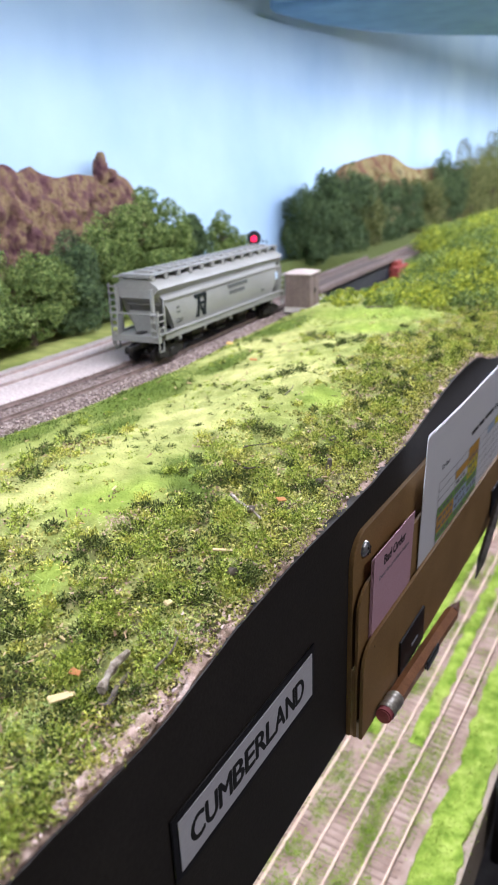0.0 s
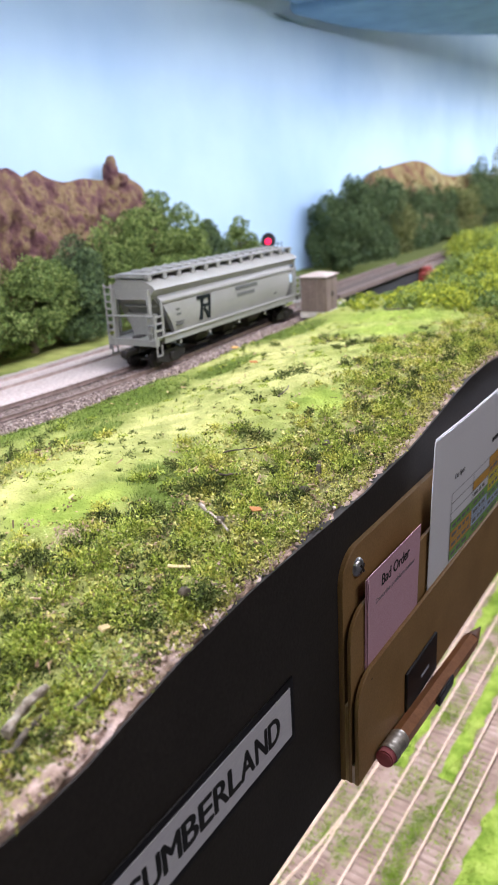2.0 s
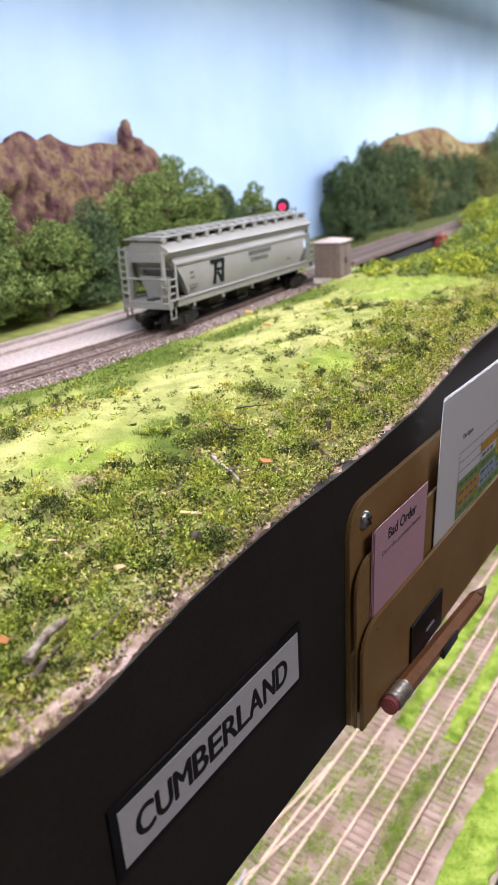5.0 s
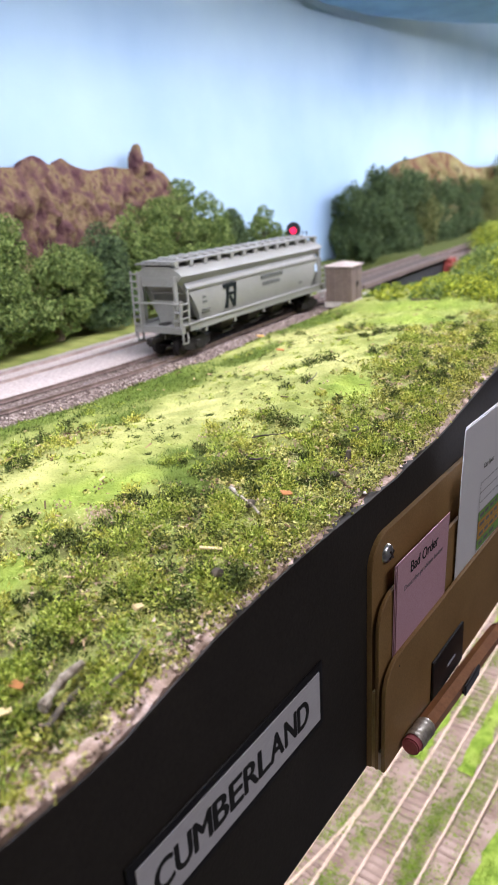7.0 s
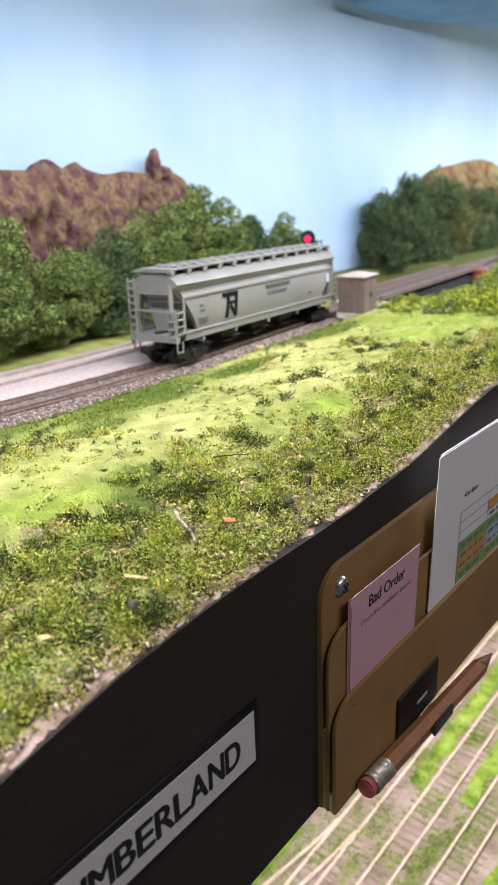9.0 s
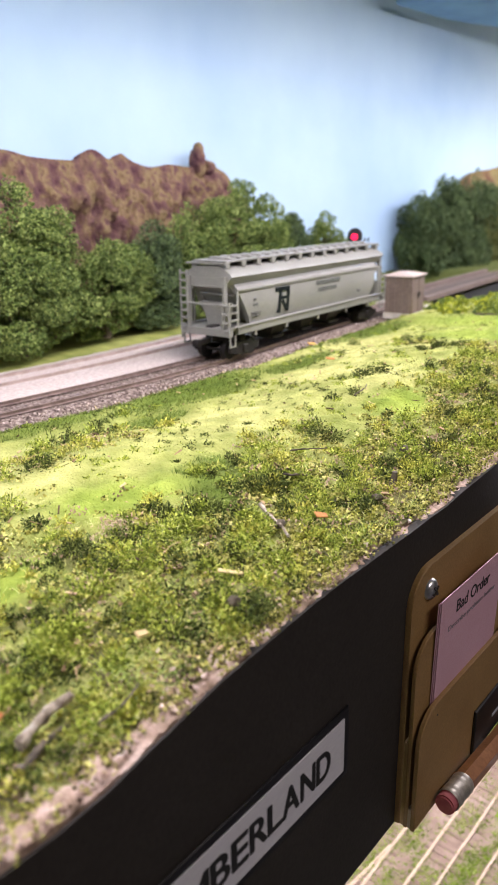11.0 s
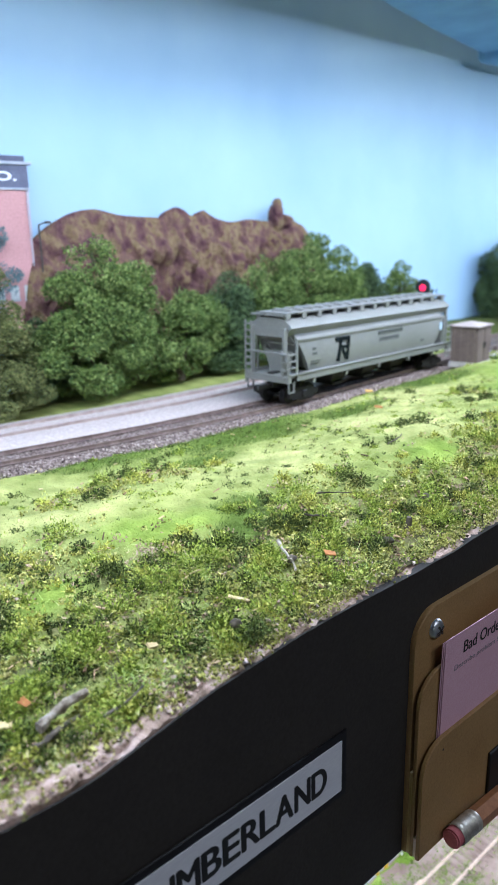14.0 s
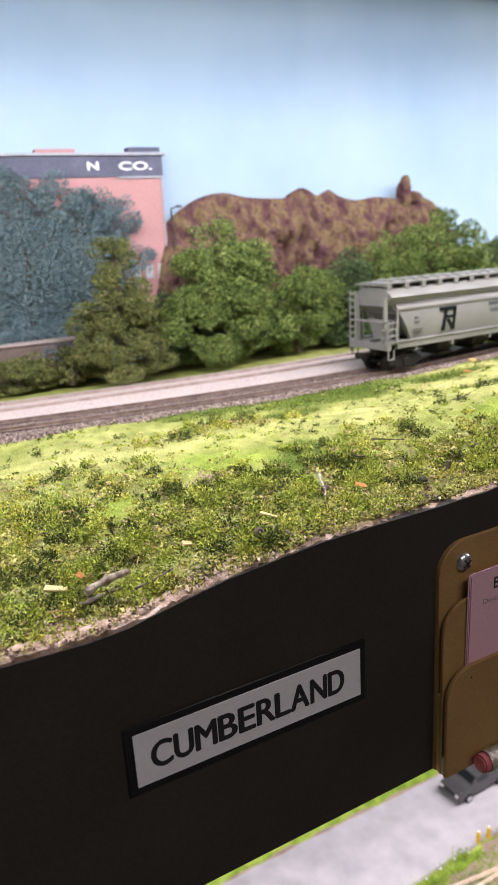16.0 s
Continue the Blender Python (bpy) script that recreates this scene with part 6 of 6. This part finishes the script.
x, y = pick_spots(rng, 900, lambda a, b: (1 - moss_cover(a, b)) * np.clip(0.25 + 1.5 * mottle(a, b, 34, 8), 0.02, 1) * (1 - 0.9 * np.clip(patch_weight(LIME_SPOTS, a, b) * 1.4, 0, 1)), 1.0)
cushions("small_tufts", x, y, 0.0022 * (0.25 + 0.8 * rng.random(900) ** 2.2), MOSS, "tiny dark moss tufts scattered over the flock", 32, 0.0008, 130, 0.00020)
x, y = pick_spots(rng, 620, lambda a, b: (1 - moss_cover(a, b)) * np.clip(0.1 + 1.6 * mottle(a, b, 40, 15), 0.01, 1) * (1 - 0.95 * np.clip(patch_weight(LIME_SPOTS, a, b) * 1.5, 0, 1)), 1.0)
cushions("low_cushions", x, y, 0.0030 * (0.25 + 0.8 * rng.random(620) ** 2.0), GREENSHOOTS, "low green cushions scattered over the flock", 33, 0.0009, 110, rise=0.6)


def crumb_field(name, count, per, size, mat, label, seed, weight):
    """Crumbled moss and soil: small solid crumbs in little heaps."""
    rng = np.random.default_rng(seed)
    x, y = pick_spots(rng, count, weight)
    i = np.repeat(np.arange(count), per)
    d = rng.normal(size=(len(i), 3)) * np.array([0.0013, 0.0015, 0.0006])
    p = np.stack([x[i], y[i], heights(x, y)[i] + 0.0004], 1) + d
    p[:, 2] = np.maximum(p[:, 2], heights(p[:, 0], p[:, 1]) + 0.0001)
    p = p[p[:, 0] < FASCIA_X - 0.001]
    v, f = crumbs(rng, p, rng.uniform(0.35, 1.0, len(p)) ** 1.4 * size)
    return tagged(arrays(name, v.tolist(), f.tolist(), mat), label, "moss", "", "stuff")


crumb_field("olive_crumbs", 3300, 12, 0.00085, CRUMBS, "yellow-olive crumbs of dry moss along the edge", 72, lambda a, b: moss_cover(a, b) * np.clip(0.3 + 1.5 * mottle(a, b, 110, 5) + 1.2 * (b - 0.22), 0.02, 1))
crumb_field("soil_crumbs", 600, 9, 0.00080, EARTH, "crumbs of brown soil between the moss", 73, lambda a, b: moss_cover(a, b) * np.clip(0.2 + 1.6 * mottle(a, b, 70, 25), 0.02, 1))


def bare_edge(y):
    """How much bare plaster shows at the rim: most at the near end and on the hump."""
    return max(0.0, min(1.0, (0.185 - y) / 0.05)) + max(0.0, 1 - abs(y - 0.405) / 0.045) + 0.12


def rim_moss():
    """Moss that hangs over the bare edge, with gaps."""
    rng = np.random.default_rng(77)
    pts = []
    for y in np.arange(-0.05, 0.62, 0.0006):
        if noise.noise((y * 34, 9, 1)) + 0.6 * noise.noise((y * 120, 2, 1)) < -0.36 + 0.22 * bare_edge(y):
            continue
        r = rng.uniform(0.0010, 0.0026)
        c = np.array([FASCIA_X - 0.0012 - rng.uniform(0.0, 0.0065), y, curve_value(RIM, y) + 0.0004])
        d = rng.normal(size=(16, 3))
        d /= np.linalg.norm(d, axis=1)[:, None]
        pts.append(c + d * (r * rng.random(16) ** 0.4)[:, None])
    p = np.concatenate(pts)
    v, f = crumbs(rng, p, rng.uniform(0.35, 1.0, len(p)) * 0.00058)
    tagged(arrays("rim_moss", v.tolist(), f.tolist(), CRUMBS), "olive moss crumbs along the bare edge", "moss", "", "stuff")


rim_moss()
RUBBLE = material("edge_rubble", [(0.09, 0.06, 0.04), (0.30, 0.20, 0.15), (0.52, 0.375, 0.30), (0.64, 0.50, 0.43)], 60, 0.95, island=0.85, spec=0.1)


def rim_rubble():
    """Pinkish plaster crumbs and soil bits lying along the bare edge."""
    rng = np.random.default_rng(78)
    n = 15000
    y = rng.uniform(-0.05, 0.62, n)
    keep = np.array([rng.random() < bare_edge(v) * (0.45 + 0.9 * noise.noise((v * 60, 9, 1))) for v in y])
    y = y[keep]
    x = FASCIA_X - 0.0008 - np.abs(rng.normal(0, 0.0055, len(y)))
    z = np.array([max(ground_z(min(a, -0.0946), b), curve_value(RIM, b) - 0.0008) for a, b in zip(x, y)]) + 0.0005
    v, f = crumbs(rng, np.stack([x, y, z], 1), rng.uniform(0.3, 1.0, len(y)) ** 2 * 0.0010)
    tagged(arrays("rim_rubble", v.tolist(), f.tolist(), RUBBLE), "pinkish plaster crumbs and brown soil bits along the edge", "rubble", "", "stuff")


rim_rubble()


def litter(name, count, label, seed):
    rng = np.random.default_rng(seed)
    x, y = pick_spots(rng, count, lambda a, b: moss_cover(a, b) * np.clip(0.4 + mottle(a, b, 60, 41), 0.05, 1) + 0.03)
    verts, faces = [], []
    z = heights(x, y)
    for i in range(count):
        a, L, W, T = rng.uniform(0, math.tau), rng.uniform(0.0007, 0.0036) * rng.random() + 0.0005, rng.uniform(0.0003, 0.0009), rng.uniform(0.0001, 0.0003)
        m = Matrix.Translation((x[i], y[i], z[i] + rng.uniform(0.0008, 0.0022))) @ Euler((rng.normal(0, 0.35), rng.normal(0, 0.35), a)).to_matrix().to_4x4()
        b = len(verts)
        taper = rng.uniform(0.3, 1)
        for sx, sy, sz in ((-1, -1, -1), (1, -taper, -1), (1, taper, -1), (-1, 1, -1), (-1, -1, 1), (1, -taper, 1), (1, taper, 1), (-1, 1, 1)):
            verts.append(tuple(m @ Vector((sx * L / 2, sy * W / 2, sz * T / 2))))
        faces += [(b, b + 3, b + 2, b + 1), (b + 4, b + 5, b + 6, b + 7), (b, b + 1, b + 5, b + 4), (b + 1, b + 2, b + 6, b + 5), (b + 2, b + 3, b + 7, b + 6), (b + 3, b, b + 4, b + 7)]
    return tagged(arrays(name, verts, faces, LITTER), label, "litter", "", "stuff")


litter("dry_litter", 1300, "dry tan leaf and wood crumbs", 81)


# ---- single twigs, chips and stones ----
def twig(name, label, a, b, r, mat, seed, lift=0.0012):
    a, b = Vector((*a, ground_z(*a) + lift + 0.0022)), Vector((*b, ground_z(*b) + lift + 0.0016))
    rr = random.Random(seed)
    bm = bmesh.new()
    n, rings = 7, []
    d = (b - a).normalized()
    u = d.cross(Vector((0, 0, 1))).normalized()
    w = d.cross(u)
    for i in range(9):
        f = i / 8
        c = a.lerp(b, f) + u * 0.0006 * math.sin(f * 5 + seed) + w * rr.uniform(-0.0002, 0.0002)
        k = r * (1 - 0.35 * f) * rr.uniform(0.75, 1.2)
        rings.append([bm.verts.new(c + (u * math.cos(j * math.tau / n) + w * math.sin(j * math.tau / n)) * k * rr.uniform(0.7, 1.25)) for j in range(n)])
    for p, q in zip(rings, rings[1:]):
        for j in range(n):
            bm.faces.new((p[j], p[(j + 1) % n], q[(j + 1) % n], q[j]))
    bm.faces.new(rings[0]), bm.faces.new(rings[-1][::-1])
    return solid(name, bm, mat, label, "twig", smooth=60)


PALEWOOD = material("pale_wood_chip", [(0.50, 0.36, 0.16), (0.68, 0.54, 0.28)], 200, 0.8, stretch=(1, 4, 1))
RUSTLEAF = material("rust_leaf", [(0.36, 0.14, 0.04), (0.52, 0.24, 0.08)], 200, 0.85)
DARKTWIG = material("dark_twig", [(0.05, 0.04, 0.028), (0.15, 0.12, 0.085)], 300, 0.9)
twig("twig", "pale grey bark-covered twig lying in the grass", (-0.1270, 0.1965), (-0.1100, 0.1862), 0.0006, BARK, 1)
twig("twig", "thick weathered grey twig with a broken end", (-0.1085, 0.1040), (-0.1110, 0.1175), 0.0013, BARK, 2)
twig("dark_twig", "dark broken twig beside a thicker one", (-0.1048, 0.1010), (-0.1075, 0.1150), 0.0009, DARKTWIG, 8, 0.0004)
twig("dark_twig", "thin dark twig lying in the moss", (-0.1440, 0.232), (-0.1370, 0.243), 0.00032, DARKTWIG, 3, 0.0022)
twig("dark_twig", "thin dark twig lying in the moss", (-0.1510, 0.283), (-0.1545, 0.296), 0.00032, DARKTWIG, 4, 0.003)
twig("dark_twig", "thin dark twig lying in the moss", (-0.1000, 0.116), (-0.1010, 0.127), 0.0004, DARKTWIG, 5, 0.0018)
twig("dark_twig", "thin dark twig in the straw grass", (-0.2080, 0.520), (-0.1900, 0.527), 0.0006, DARKTWIG, 6, 0.002)
twig("dark_twig", "short dark twig lying in the moss", (-0.133, 0.214), (-0.129, 0.221), 0.0005, DARKTWIG, 7, 0.002)


def stub(x, y, h, seed):
    z = ground_z(x, y)
    bm = rod(bmesh.new(), (x, y, z - 0.001), (x + 0.0006, y + 0.0004, z + h), 0.0015, 9, 0.0009)
    for v in bm.verts:
        v.co += Vector((noise.noise(v.co * 900 + Vector((seed, 0, 0))), noise.noise(v.co * 900 + Vector((0, seed, 0))), 0)) * 0.0007
    solid("tree_stub", bm, DARKTWIG, "tiny jagged dark tree stub in the moss", "stump")


stub(-0.110, 0.240, 0.0052, 1)


def chip(name, label, x, y, L, W, T, rz, tilt, mat, category="wood chip"):
    bm = box(bmesh.new(), -L / 2, L / 2, -W / 2, W / 2, 0, T, T * 0.25)
    for v in bm.verts:
        if v.co.x > L * 0.3:
            v.co.y *= 0.7
        v.co.z += 0.0003 * noise.noise(v.co * 1500 + Vector((x * 900, 0, 0)))
    solid(name, bm, mat, label, category, pose(x, y, ground_z(x, y) + 0.0032, tilt, tilt * 0.6, rz))


chip("wood_chip", "flat pale tan wood chip in the grass", -0.1150, 0.0975, 0.0066, 0.0024, 0.0008, 60, 10, PALEWOOD)
chip("wood_chip", "small pale wood chip standing in the moss", -0.1120, 0.1370, 0.0036, 0.0018, 0.0008, 100, 35, PALEWOOD)
chip("wood_chip", "thin tan wood sliver in the grass", -0.1120, 0.1660, 0.0062, 0.0011, 0.0006, 30, 8, PALEWOOD)
chip("dead_leaf", "small rust-orange leaf scrap", -0.1180, 0.1055, 0.0028, 0.0020, 0.0004, 20, 25, RUSTLEAF, "leaf")
chip("dead_leaf", "small curled rust-brown leaf scrap", -0.1100, 0.2010, 0.0040, 0.0022, 0.0005, 70, 30, RUSTLEAF, "leaf")
chip("dead_leaf", "small rust-brown leaf scrap in the straw grass", -0.205, 0.345, 0.0042, 0.0022, 0.0005, 50, 15, RUSTLEAF, "leaf")
chip("dead_leaf", "small yellow leaf scrap beside the ballast", -0.2560, 0.4010, 0.0050, 0.0026, 0.0004, 80, 15, ORANGE, "leaf")
for x, y, sd in ((-0.1030, 0.1570, 1), (-0.107, 0.226, 2), (-0.118, 0.262, 3), (-0.1165, 0.191, 4)):
    bm = bmesh.new()
    bmesh.ops.create_icosphere(bm, subdivisions=2, radius=0.0016)
    for v in bm.verts:
        v.co *= 1 + 0.35 * noise.noise(v.co * 700 + Vector((sd * 5, 0, 0)))
        v.co.z *= 0.75
    solid("pebble", bm, DARKTWIG, "small dark brown pebble in the moss", "pebble", pose(x, y, ground_z(x, y) + 0.0026))


# ---- yellow-green bushes on the bank beyond the meadow ----
def bank_bushes():
    rng = np.random.default_rng(91)
    pts, yel = [], []
    for _ in range(1150):
        y = 0.545 + 0.75 * rng.random() ** 1.3
        left = -0.282 - 0.03 * (y > 0.95) if not 0.6 < y < 0.86 else -0.248
        x = rng.uniform(left, -0.098)
        if y < 0.575 and rng.random() < 0.4:
            continue
        r = rng.uniform(0.006, 0.019) * (0.62 if y < 0.68 else 1.0 + 0.4 * (y > 0.8)) * (0.5 if x < -0.215 and y < 0.9 else 1.0)
        z = ground_z(x, y)
        k = int(150 * (r / 0.012) ** 1.6) + 40
        d = rng.normal(size=(k, 3))
        d /= np.linalg.norm(d, axis=1)[:, None]
        p = np.array([x, y, z + r * 0.35]) + d * (r * (0.6 + 0.45 * rng.random(k)))[:, None] * np.array([1, 1, 0.85])
        p = p[p[:, 2] > z]
        (yel if noise.noise((x * 55, y * 30, 2)) > -0.06 else pts).append(p)
    for nm, group, mat, lab in (("bank_bushes", yel, LEAFYELLOW, "low yellow-green foliage over the bank"), ("bank_bushes_dark", pts, LEAF, "low darker green foliage over the bank")):
        p = np.concatenate(group)
        v, f = bits(rng, p, rng.uniform(0.5, 1, len(p)) * 0.0017, 1, 0.9)
        tagged(arrays(nm, v.tolist(), f.tolist(), mat), lab, "bushes", "", "stuff")


bank_bushes()
